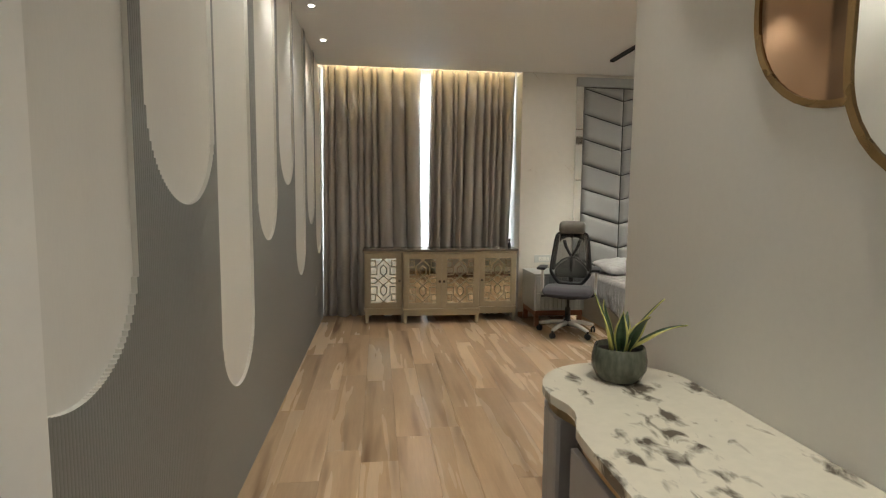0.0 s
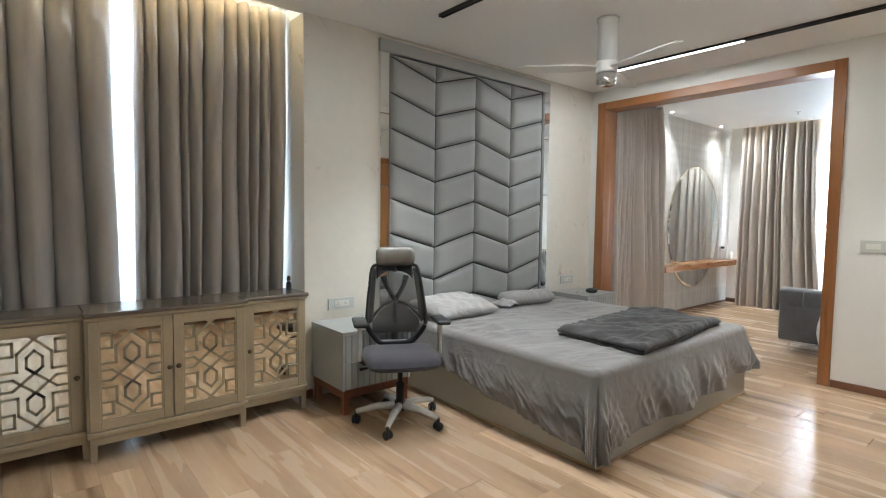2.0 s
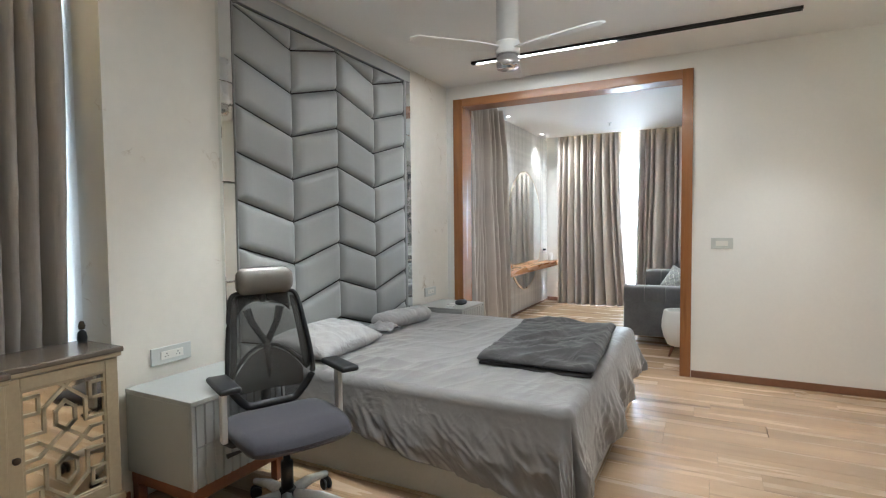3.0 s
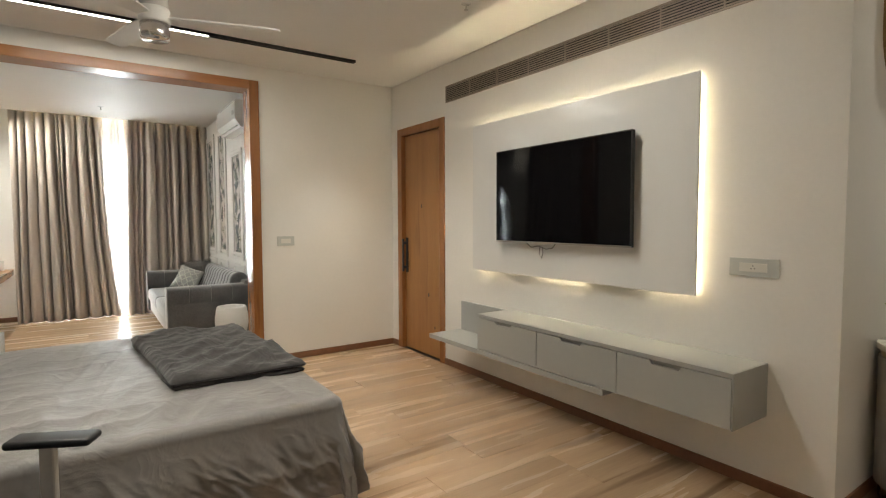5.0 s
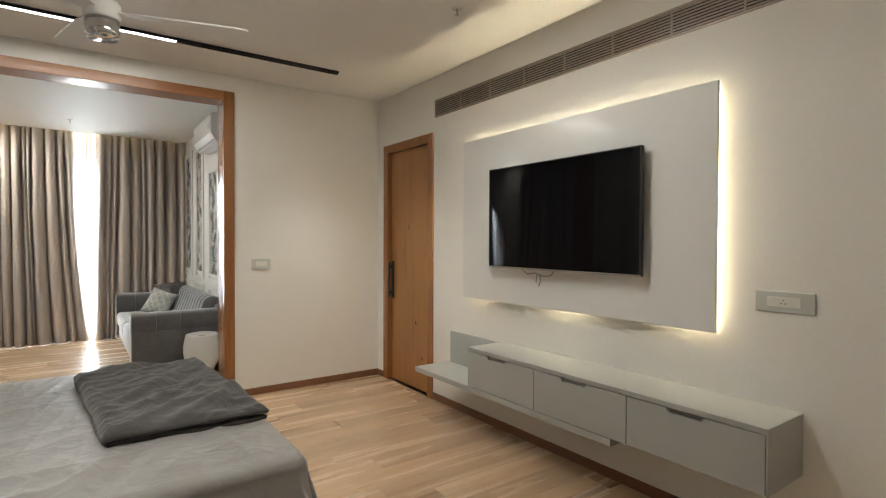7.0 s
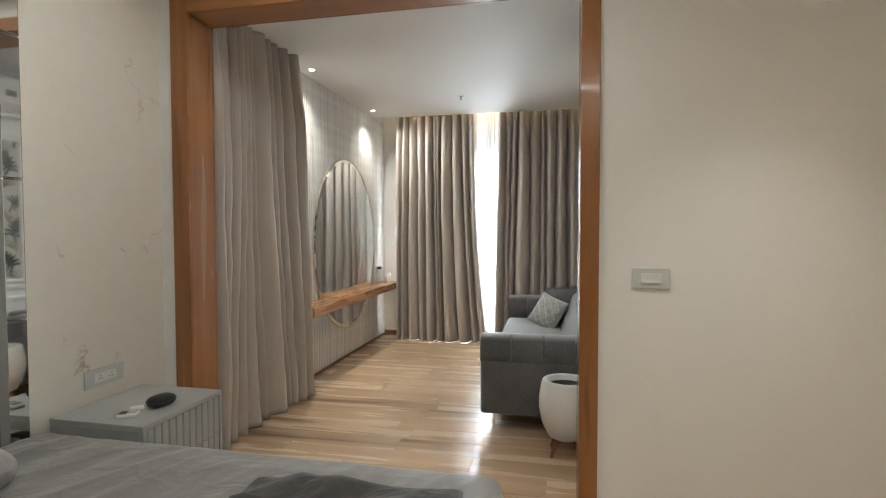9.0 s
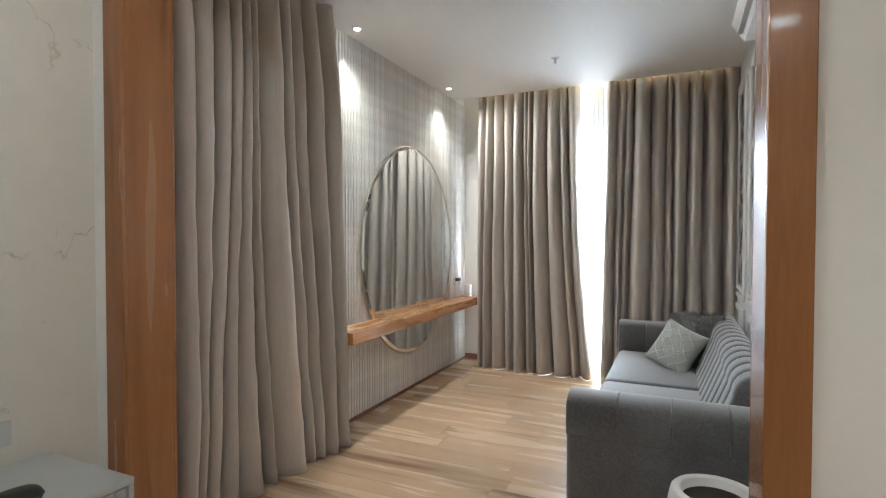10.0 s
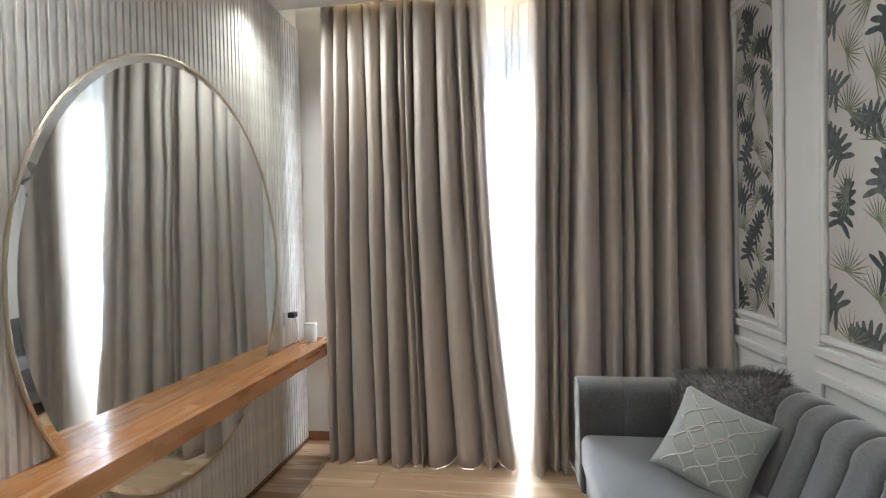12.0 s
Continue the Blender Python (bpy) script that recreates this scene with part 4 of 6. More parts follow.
def tv_unit():
    t = thing("tv_unit", (2.5, TVY, 0.35), "grey lacquered floating television unit with three drawers and a low shelf", "tv unit")
    yf = 3.555
    part("shelf", box(2.03, 3.885, TVY, yf, 0.345, 0.382, 0.002), M_GREYLAC, t)
    part("back_panel", box(3.205, 3.85, TVY, TVY + 0.016, 0.384, 0.645, 0.002), M_GREYLAC, t)
    part("body", box(1.303, 3.205, TVY, yf - 0.022, 0.384, 0.632, 0.001), M_GREYLAC, t)
    part("top", box(1.303, 3.205, TVY, yf, 0.632, 0.656, 0.002), M_GREYLAC, t)
    part("end_panel", box(1.295, 1.303, TVY, yf, 0.384, 0.656, 0.002), M_GREYLAC, t)
    w = (3.205 - 1.303) / 3
    for i in range(3):
        a, b = 1.303 + i * w + 0.003, 1.303 + (i + 1) * w - 0.003
        xm = (a + b) / 2 + 0.02
        pts = [(a, 0.388), (b, 0.388), (b, 0.628), (xm + 0.09, 0.628), (xm + 0.075, 0.606), (xm - 0.075, 0.606), (xm - 0.09, 0.628), (a, 0.628)]
        dr = part("drawer", prism(pts, yf - 0.020, yf, "y"), M_GREYLAC, t)
        # shade inside the notch, put in as a darker grey piece
        part("finger_pull", box(xm - 0.085, xm + 0.085, yf - 0.021, yf - 0.019, 0.604, 0.630), M_GREYLAC_D, dr, "shaded finger notch")


tv_unit()


def vent_grille():
    v = thing("vent_grille", (2.65, TVY, 2.46), "long bronze-grey slotted air grille", "air vent")
    x0, x1, z0, z1 = 1.19, 4.10, 2.46, 2.612
    # dark sheet, gives the slots their shade by colour
    part("backing", box(x0 + 0.012, x1 - 0.012, TVY, TVY + 0.001, z0 + 0.012, z1 - 0.012), M_GAP_BACK, v)
    bm = box(x0, x1, TVY, TVY + 0.010, z0, z0 + 0.012, 0.002)
    box(x0, x1, TVY, TVY + 0.010, z1 - 0.012, z1, 0.002, bm=bm)
    box(x0, x0 + 0.012, TVY, TVY + 0.010, z0 + 0.012, z1 - 0.012, bm=bm)
    box(x1 - 0.012, x1, TVY, TVY + 0.010, z0 + 0.012, z1 - 0.012, bm=bm)
    part("frame", bm, M_VENT, v)
    k = 8
    for i in range(k):
        z = z0 + 0.012 + (i + 0.5) * (z1 - z0 - 0.024) / k
        part("slat", box(x0 + 0.012, x1 - 0.012, TVY + 0.002, TVY + 0.009, z - 0.0032, z + 0.0032), M_VENT, v)
    for i in range(1, 8):
        x = x0 + (x1 - x0) * i / 8
        part("divider", box(x - 0.004, x + 0.004, TVY + 0.0015, TVY + 0.0095, z0 + 0.012, z1 - 0.012), M_VENT, v)


vent_grille()


# ---- corridor: mirrors, console, plant ----
def u_outline(y0, y1, zb, zt, n=20, inset=0.0):
    r = (y1 - y0) / 2 - inset
    c = (y0 + y1) / 2
    zc = zb + (y1 - y0) / 2
    pts = [(c + r, zt - inset), (c - r, zt - inset)]
    pts += [(c + r * math.cos(math.pi + math.pi * i / n), zc + r * math.sin(math.pi + math.pi * i / n)) for i in range(n + 1)]
    return pts


def wall_mirror(y0, y1, zb, zt, xf, glass, label):
    m = thing("wall_mirror", (1.0, (y0 + y1) / 2, zb), label, "mirror", "wall mirrors over the console")
    o, i = u_outline(y0, y1, zb, zt), u_outline(y0, y1, zb, zt, inset=0.018)
    bm = bmesh.new()
    rings = [[bm.verts.new((x, *p)) for p in pts] for x, pts in ((1.0, o), (xf, o), (xf, i), (xf + 0.006, i))]
    for a, b in zip(rings, rings[1:]):
        for k in range(len(a)):
            bm.faces.new((a[k], a[(k + 1) % len(a)], b[(k + 1) % len(a)], b[k]))
    part("frame", bm, M_GOLD, m)
    part("glass", prism(u_outline(y0, y1, zb, zt, inset=0.017), xf + 0.005, 0.999, "x"), glass, m)


MIR = "tall round-bottomed {} mirror in a brass frame"
wall_mirror(2.245, 2.845, 1.985, 2.79, 0.978, M_MIRROR, MIR.format("clear"))
wall_mirror(1.95, 2.53, 1.565, 2.79, 0.990, M_BRONZE_MIRROR, MIR.format("bronze-tinted"))
wall_mirror(1.66, 2.225, 1.36, 2.79, 0.976, M_MIRROR, MIR.format("long clear"))
wall_mirror(1.17, 1.68, 1.755, 2.80, 0.985, M_BRONZE_MIRROR, MIR.format("bronze-tinted short"))


def console():
    c = thing("console", (0.74, 2.1, 0), "fluted grey console with a cream blotched marble top and brass bands", "console")
    cy, r = 2.69, 0.25

    def outline(g, y_south=1.21, notch=0.05):
        """Drum at one end, straight front after a shallow notch; g widens it."""
        R = r + g
        pts = []
        for i in range(25):
            a = math.pi / 2 * 0 + math.pi * i / 24
            pts.append((0.748 + R * math.cos(a), cy + R * math.sin(a)))
        pts += [(0.748 - R + notch * s, cy - d) for s, d in ((0.04, 0.035), (0.25, 0.07), (0.5, 0.105), (0.62, 0.135), (0.6, 0.165), (0.35, 0.20), (0.05, 0.235), (-0.2, 0.265), (-0.3, 0.31), (-0.34, 0.38))]
        pts += [(0.748 - R - 0.02, y_south - g + 0.04), (0.748 - R + 0.01, y_south - g), (0.748 + R, y_south - g)]
        return [(min(x, 0.998), y) for x, y in pts]
    part("marble_top", prism(outline(0.008), 0.737, 0.765, "z", bev=0.003), M_STONE_TOP, c, "cream marble top with dark blotches")
    part("brass_band", prism(outline(-0.012), 0.700, 0.737, "z"), M_BRASS_DK, c, "aged brass band")
    part("plinth", prism(outline(-0.018), 0.0, 0.072, "z"), M_GOLD, c, "brass plinth")
    # drum with fine flutes
    n, pts = 120, []
    for i in range(n + 1):
        a = math.pi * i / n
        rr = r - 0.003 + 0.003 * abs(math.sin(i * math.pi / 2.0 + 0.4))
        pts.append((min(0.748 + rr * math.cos(a), 0.998), cy + rr * math.sin(a)))
    pts += [(0.748 - r, cy - 0.055), (0.748 - r + 0.004, cy - 0.066), (0.748 - r + 0.014, cy - 0.07), (0.998, cy - 0.07)]
    part("fluted_drum", prism(pts, 0.072, 0.700, "z"), M_FLUTE_GREY, c, "fine vertical flutes in mauve-grey")
    part("recess", box(0.575, 0.998, cy - 0.215, cy - 0.07, 0.072, 0.700), M_BROWN, c, "dark brown recess")
    part("cabinet_body", box(0.505, 0.998, 1.23, cy - 0.215, 0.072, 0.700, 0.003), M_BROWN, c)
    for a, b in ((1.235, 1.80), (1.81, cy - 0.22)):
        part("door_panel", box(0.485, 0.505, a, b, 0.085, 0.69, 0.003), M_FLUTE_GREY, c)


console()


def plant(cx, cy, z):
    p = thing("potted_plant", (cx, cy, z), "snake plant with yellow-edged leaves in a glazed green pot", "plant")
    prof = [(0.0, z), (0.060, z), (0.070, z + 0.006), (0.088, z + 0.042), (0.089, z + 0.070), (0.081, z + 0.112), (0.079, z + 0.114), (0.073, z + 0.110), (0.077, z + 0.09), (0.0, z + 0.09)]
    part("pot", lathe(prof, cx, cy, 40), M_POT, p, "", True)
    part("soil", lathe([(0.0, z + 0.100), (0.074, z + 0.096)], cx, cy, 20), M_SOIL, p)
    rnd = random.Random(4)
    # heading, lean, length, half width, how far the tip bends over
    leaves = [(175, 16, 0.20, 0.017, 0.0), (160, 6, 0.17, 0.024, 0.01), (330, 12, 0.22, 0.020, 0.07), (250, 10, 0.14, 0.020, 0.0), (300, 20, 0.17, 0.022, 0.05), (350, 56, 0.215, 0.020, 0.03), (40, 14, 0.13, 0.016, 0.02)]
    for k, (az, tilt, ln, wd, bend) in enumerate(leaves):
        m = Matrix.Translation((cx + 0.026 * math.cos(radians(az)), cy + 0.026 * math.sin(radians(az)), z + 0.098)) @ Matrix.Rotation(radians(az), 4, "Z") @ Matrix.Rotation(radians(tilt), 4, "Y") @ Matrix.Rotation(radians(rnd.uniform(60, 120)), 4, "Z")

        def blade(u, v, s):
            w = wd * (0.62 + 0.55 * math.sin(math.pi * min(1, v * 1.1))) * (1 - v ** 4) * s
            return ((u - 0.5) * 2 * w, -bend * v ** 2.2 + 0.012 * (1 - abs(u - 0.5) * 2) * (1 - v) + 0.008 * math.sin(v * 5 + k) * v, ln * v * (1 - 1.2 * bend * v))
        lf = part("leaf", moved(grid(lambda u, v: blade(u, v, 1.0), 4, 12), m), M_LEAF_EDGE, p, "dark green leaf with a yellow edge", True, True)
        thick(lf, 0.003)
        md = part("leaf_middle", moved(grid(lambda u, v: blade(u, v * 0.98, 0.70), 4, 12), m), M_LEAF, lf, "dark banded green middle", True, True)
        thick(md, 0.0055)


M_LEAF = material("leaf_dark_green", (0.024, 0.055, 0.02), 0.38, 0, 40, 0.45, 0.1, (1, 1, 3))
M_LEAF_EDGE = material("leaf_yellow_edge", (0.52, 0.50, 0.16), 0.4, 0, 40, 0.2, 0.05)
plant(0.765, 2.775, 0.765)


# ---- bedroom: headboard, bed ----
def headboard():
    h = thing("headboard", (3.28, 7.02, 0), "tall grey tufted chevron headboard in a mirrored frame", "headboard")
    x0, x1, zt = 2.335, 4.215, 2.675
    cols = 4
    w = (x1 - x0) / cols
    period, amp = 0.285, 0.13
    # near-black sheet, paints the shade in the seams between pads
    part("backing", box(x0 - 0.01, x1 + 0.01, 7.004, 7.02, 0.3, zt), M_GAP_BACK, h)
    yb = 7.004

    def pad(c, za, zb_, zc, zd):
        """One cushion: corners at left low, right low, right high, left high; clipped flat at the top."""
        xa, xb = x0 + c * w, x0 + (c + 1) * w
        g = 0.005

        def fn(u, v):
            lo = za + (zb_ - za) * u
            hi = min(zd + (zc - zd) * u, zt - 0.004)
            e = min(u, 1 - u) * w
            k = min(v, 1 - v) * max(0.0, hi - lo)
            d = min(e, k)
            puff = 1 - (1 - min(1.0, d / 0.045)) ** 2.4
            x = xa + g + (xb - xa - 2 * g) * u
            return (x, yb - 0.002 - 0.040 * puff + 0.0015 * wob(x * 9, v * 3 + za * 7), lo + g + (hi - lo - 2 * g) * v)
        us = [0, 0.015, 0.05, 0.1, 0.2, 0.4, 0.6, 0.8, 0.9, 0.95, 0.985, 1]
        bm = grid(lambda u, v: fn(us[round(u * 11)], us[round(v * 11)]), 11, 11)
        part("pad", bm, M_PAD, h, "", True)
    for c in range(cols):
        left, right = (0, -amp) if c % 2 == 0 else (-amp, 0)
        z = 2.085 - period * 6
        while True:
            za, zb_ = z + left, z + right
            if min(za, zb_) > zt - 0.03:
                break
            if max(za, zb_) > 0.3:
                pad(c, za, zb_, zb_ + period, za + period)
            z += period
    # mirrored strips either side and a pale strip on top
    for a, b in ((2.235, x0 - 0.012), (x1 + 0.045, 4.345)):
        for z0, z1 in ((0.45, 1.03), (1.034, 1.61), (1.614, 2.19), (2.194, zt)):
            part("mirror_strip", box(a, b, 6.992, 7.02, z0, z1, 0.004), M_MIRROR, h, "bevelled mirror strip")
    part("top_strip", box(2.235, 4.345, 6.99, 7.02, zt + 0.004, 2.782, 0.003), M_GREYLAC, h, "pale grey top strip")
    part("side_trim", box(x1 + 0.006, x1 + 0.043, 6.985, 7.02, 0.45, zt, 0.003), M_GREYLAC_D, h, "dark grey trim")
    part("side_trim", box(x0 - 0.011, x0 - 0.001, 6.985, 7.02, 0.45, zt, 0.002), M_GREYLAC_D, h, "dark grey trim")


headboard()

M_TRIM_PALE = material("pale_wood_trim", (0.52, 0.37, 0.22), 0.45, 0, 40, 0.1)
BX0, BX1, BY0, BY1 = 2.365, 4.40, 5.02, 6.96


def bed():
    b = thing("bed", (3.38, 6.0, 0), "low double bed with a smooth beige-grey plinth", "bed")
    part("plinth", box(BX0, BX1, BY0, BY1, 0.012, 0.33, 0.006), M_PLINTH, b)
    bm = box(BX0 - 0.008, BX1 + 0.008, BY0 - 0.008, BY1, 0.0, 0.014, 0.002)
    part("base_trim", bm, M_TRIM_PALE, b, "thin pale wooden trim at the floor")
    part("mattress", box(BX0 + 0.02, BX1 - 0.02, BY0 + 0.02, BY1, 0.33, 0.525, 0.05, seg=3), M_PILLOW, b)


bed()


def crease(x, y, z):
    """Sharp-edged wrinkles."""
    return 1 - 2 * abs(wob(x, y, z)) ** 0.7


def bedsheet():
    """A grey sheet draped over three sides, longest at the corners."""
    x0, x1, y0, y1, top = BX0 - 0.005, BX1 + 0.005, BY0 - 0.005, BY1 - 0.03, 0.542
    over_e = 0.30
    nx, ny = 300, 280
    rr = 0.05

    def fn(u, v):
        ow = 0.10 + 0.34 * min(1.0, (1 - v) / 0.8) ** 0.8
        os_ = 0.44 - 0.16 * u
        # seams of the mesh follow the mattress edges
        if u < 0.23:
            X = x0 + rr - (ow + rr) * (1 - u / 0.23)
        elif u > 0.80:
            X = x1 - rr + (over_e + rr) * (u - 0.80) / 0.20
        else:
            X = x0 + rr + (x1 - x0 - 2 * rr) * (u - 0.23) / 0.57
        Y = y0 + rr - (os_ + rr) * (1 - v / 0.25) if v < 0.25 else y0 + rr + (y1 - y0 - rr) * (v - 0.25) / 0.75
        cx, cy = min(max(X, x0 + rr), x1 - rr), max(Y, y0 + rr)
        dx, dy = X - cx, Y - cy
        d = math.hypot(dx, dy)
        ripple = 0.013 * wob(X * 1.3 + 3, Y * 5.0, 1) + 0.004 * crease(X * 1.6 - Y * 1.1, Y * 9 + X * 3, 15) + 0.011 * crease(X * 0.9 + Y * 0.6, Y * 6 + X * 1.2, 5) * max(0, 0.4 + wob(X, Y, 4)) + 0.006 * math.sin(Y * 24 + 6 * wob(X * 1.2, Y * 1.5)) * max(0, wob(X * 1.1, Y * 1.2, 8) + 0.15)
        ripple += 0.009 * crease(X * 4.2 + Y * 0.9, Y * 0.8, 21) * max(0.0, min(1.0, 0.5 + 1.2 * wob(X * 0.9, Y * 0.9, 30)))
        inset = min(X - x0, x1 - X, Y - y0)
        ripple *= 1.35 * max(0.25, min(1.0, inset / 0.16))
        if d < 1e-6:
            return (X, Y, top + ripple)
        ax, ay = dx / d, dy / d
        if d < rr * math.pi / 2:
            t = d / rr
            return (cx + ax * rr * math.sin(t), cy + ay * rr * math.sin(t), top - rr * (1 - math.cos(t)) + ripple * math.cos(t))
        corner = min(abs(ax), abs(ay)) * 1.414
        fall = (d - rr * math.pi / 2) * (1 - 0.24 * corner * corner) * (1 + 0.05 * wob(X * 2.3, Y * 2.3, 11))
        along = (Y if abs(ax) > abs(ay) else X)
        grow = min(1.0, fall / 0.22) ** 1.5
        slant = 2.5 if abs(ax) > abs(ay) else -2.0
        run = along * (1.0 if abs(ax) > abs(ay) else 0.62) + fall * slant * 0.18
        folds = (0.010 if abs(ax) > abs(ay) else 0.020) * math.sin(run * 15 + 5 * wob(run * 1.3, 2.0)) + 0.016 * wob(run * 4.1, fall * 0.8, 9) + 0.016 * crease(run * 5.5, fall * 1.1, 2) + 0.010 * crease(run * 12, fall * 2.2, 6) + 0.006 * crease(run * 19 + fall * 9, fall * 9, 3)
        turn = math.atan2(abs(ay), abs(ax)) - math.pi / 4
        tuck = corner * (0.030 - 0.075 * math.exp(-(turn / 0.10) ** 2))
        out = rr + 0.016 * min(1.0, fall / 0.15) + 0.05 * fall * (1 + corner) + grow * (max(-0.012, 1.45 * folds) + tuck)
        z = top - rr - fall
        z = max(z, 0.012 + 0.008 * abs(wob(X * 5, Y * 5)))
        return (cx + ax * out, cy + ay * out, z)
    bm = grid(fn, nx, ny)
    s = part("bedsheet", bm, M_SHEET, None, "", True, True)
    thick(s, 0.004)
    tagged(s, "grey bedsheet hanging in loose creases over the bed", "bedsheet")


bedsheet()


def blanket():
    """A dark blanket folded to a flat pad near the foot of the bed."""
    A, B, C, D = Vector((2.87, 5.67)), Vector((2.86, 5.04)), Vector((4.15, 5.13)), Vector((4.10, 5.77))
    b = thing("folded_blanket", (3.7, 5.5, 0.55), "charcoal blanket folded flat on the grey bedsheet", "blanket")
    for k, (z, grow) in enumerate(((0.550, 0.0), (0.566, -0.012), (0.582, 0.006))):
        def fn(u, v, k=k, z=z, grow=grow):
            p = A.lerp(D, u).lerp(B.lerp(C, u), v)
            p += Vector(((u - 0.5) * 2 * grow, 0.02 * wob(u * 3 + k, 1.0 + k) - (v - 0.5) * 2 * grow))
            p += Vector((0.015 * wob(v * 3, k + 5.0), 0))
            e = min(u, 1 - u, v, 1 - v)
            edge = min(1.0, e / 0.035)
            w = 0.014 * wob(p.x * 3.0, p.y * 4.0, 3 + k) + 0.014 * crease(p.x * 2.2 + p.y, p.y * 4 + p.x * 2.6, 7) + 0.007 * crease(p.x * 5 - p.y * 2, p.y * 6 + p.x * 6, 1)
            return (p.x, p.y, z + 0.016 * math.sqrt(edge) + (1.5 * w * edge if k == 2 else 0.4 * w) - 0.004)
        o = part("layer", grid(fn, 90, 56), M_BLANKET, b, "", True, True)
        thick(o, 0.015).modifiers["thickness"].offset = -1


blanket()


def pillow(name, c, sx, sy, h, rz, mat, label, seed, tilt=0.0, category="pillow"):
    """A soft cushion: two bulged faces that meet in a seam."""
    bm = bmesh.new()

    def sheet(sgn):
        def fn(u, v):
            a, b = u * 2 - 1, v * 2 - 1
            pinch = 1 - 0.06 * (a * a * b * b)
            f = max(0.0, (1 - abs(a) ** 2.6) * (1 - abs(b) ** 2.6)) ** 0.5
            x, y = a * sx / 2 * (0.93 + 0.07 * b * b) * pinch, b * sy / 2 * (0.93 + 0.07 * a * a) * pinch
            z = sgn * h / 2 * f + 0.05 * h * wob(a * 3 + seed, b * 3, sgn) * f + 0.09 * h * wob(a * 6 + seed, b * 2.5, 4) * f
            return (x, y, z)
        return fn
    grid(sheet(1), 28, 22, bm)
    grid(sheet(-1), 28, 22, bm)
    bmesh.ops.remove_doubles(bm, verts=bm.verts, dist=0.0008)
    m = Matrix.Translation(c) @ Matrix.Rotation(radians(rz), 4, "Z") @ Matrix.Rotation(radians(tilt), 4, "X")
    return solo(name, moved(bm, m), mat, label, category, smooth=True)


pillow("pillow", (2.79, 6.70, 0.625), 0.72, 0.46, 0.17, 4, M_PILLOW, "pale grey crumpled pillow at the head of the bed", 2, 9)


def rolled_pillow():
    def fn(u, v):
        a = 2 * math.pi * u
        x = 3.42 + 0.58 * v
        e = min(1.0, min(v, 1 - v) / 0.10)
        r = 0.078 * (0.35 + 0.65 * math.sqrt(e)) * (1 + 0.06 * wob(v * 4, math.cos(a) * 2, math.sin(a) * 2))
        return (x, 6.76 - 0.10 * v + 1.25 * r * math.cos(a), 0.612 + 0.9 * r * math.sin(a) + 0.006 * wob(v * 9, a))
    bm = grid(fn, 24, 26, wrap=True)
    bmesh.ops.holes_fill(bm, edges=[e for e in bm.edges if e.is_boundary])
    solo("rolled_pillow", bm, M_PILLOW, "grey rolled pillow lying across the bed's head", "pillow", smooth=True)
    bm = grid(lambda u, v: (3.36 + 0.16 * u + 0.02 * wob(v * 4, u * 3), 6.60 + 0.28 * v, 0.565 + 0.10 * math.sin(math.pi * u) * (0.6 + 0.4 * wob(v * 5, u * 3)) * math.sin(math.pi * min(1, v + 0.1)) + 0.012 * wob(u * 9, v * 9)), 16, 20)
    thick(solo("crumpled_cloth", bm, M_PILLOW, "small crumpled grey cloth between the pillows", "cloth", smooth=True), 0.006)


rolled_pillow()


# ---- nightstands ----
def nightstand(x0, x1, label):
    yb, yf, zt = 7.0, 6.52, 0.579
    n = thing("nightstand", ((x0 + x1) / 2, (yb + yf) / 2, 0), label, "nightstand", "nightstands beside the bed")
    part("body", box(x0, x1, yf + 0.022, yb, 0.175, zt - 0.022, 0.003), M_GREYLAC, n)
    part("top", box(x0 - 0.002, x1 + 0.002, yf, yb, zt - 0.022, zt, 0.003), M_GREYLAC, n)
    for xa in (x0, x1 - 0.018):
        part("front_edge", box(xa, xa + 0.018, yf, yf + 0.022, 0.175, zt - 0.022, 0.001), M_GREYLAC, n)
    for z0, z1 in ((0.180, 0.362), (0.367, zt - 0.026)):
        a, b, k = x0 + 0.020, x1 - 0.020, 11
        pts = []
        w = (b - a) / k
        for i in range(k):
            pts += [(a + i * w + 0.002, yf + 0.010), (a + i * w + 0.006, yf + 0.002), (a + (i + 1) * w - 0.006, yf + 0.002), (a + (i + 1) * w - 0.002, yf + 0.010)]
        pts += [(b, yf + 0.022), (a, yf + 0.022)]
        part("drawer", prism(pts, z0, z1, "z"), M_GREYLAC, n, "fluted grey drawer front")
    fr = box(x0 + 0.01, x1 - 0.01, yf + 0.012, yf + 0.045, 0.118, 0.173, 0.003)
    box(x0 + 0.01, x1 - 0.01, yb - 0.045, yb - 0.012, 0.118, 0.173, 0.003, bm=fr)
    box(x0 + 0.01, x0 + 0.043, yf + 0.045, yb - 0.045, 0.118, 0.173, 0.003, bm=fr)
    box(x1 - 0.043, x1 - 0.01, yf + 0.045, yb - 0.045, 0.118, 0.173, 0.003, bm=fr)
    part("base_frame", fr, M_BASEWOOD, n, "red-brown wooden base")
    for xa in (x0 + 0.012, x1 - 0.057):
        for ya in (yf + 0.014, yb - 0.059):
            part("leg", box(xa, xa + 0.045, ya, ya + 0.045, 0, 0.118, 0.003), M_BASEWOOD, n)


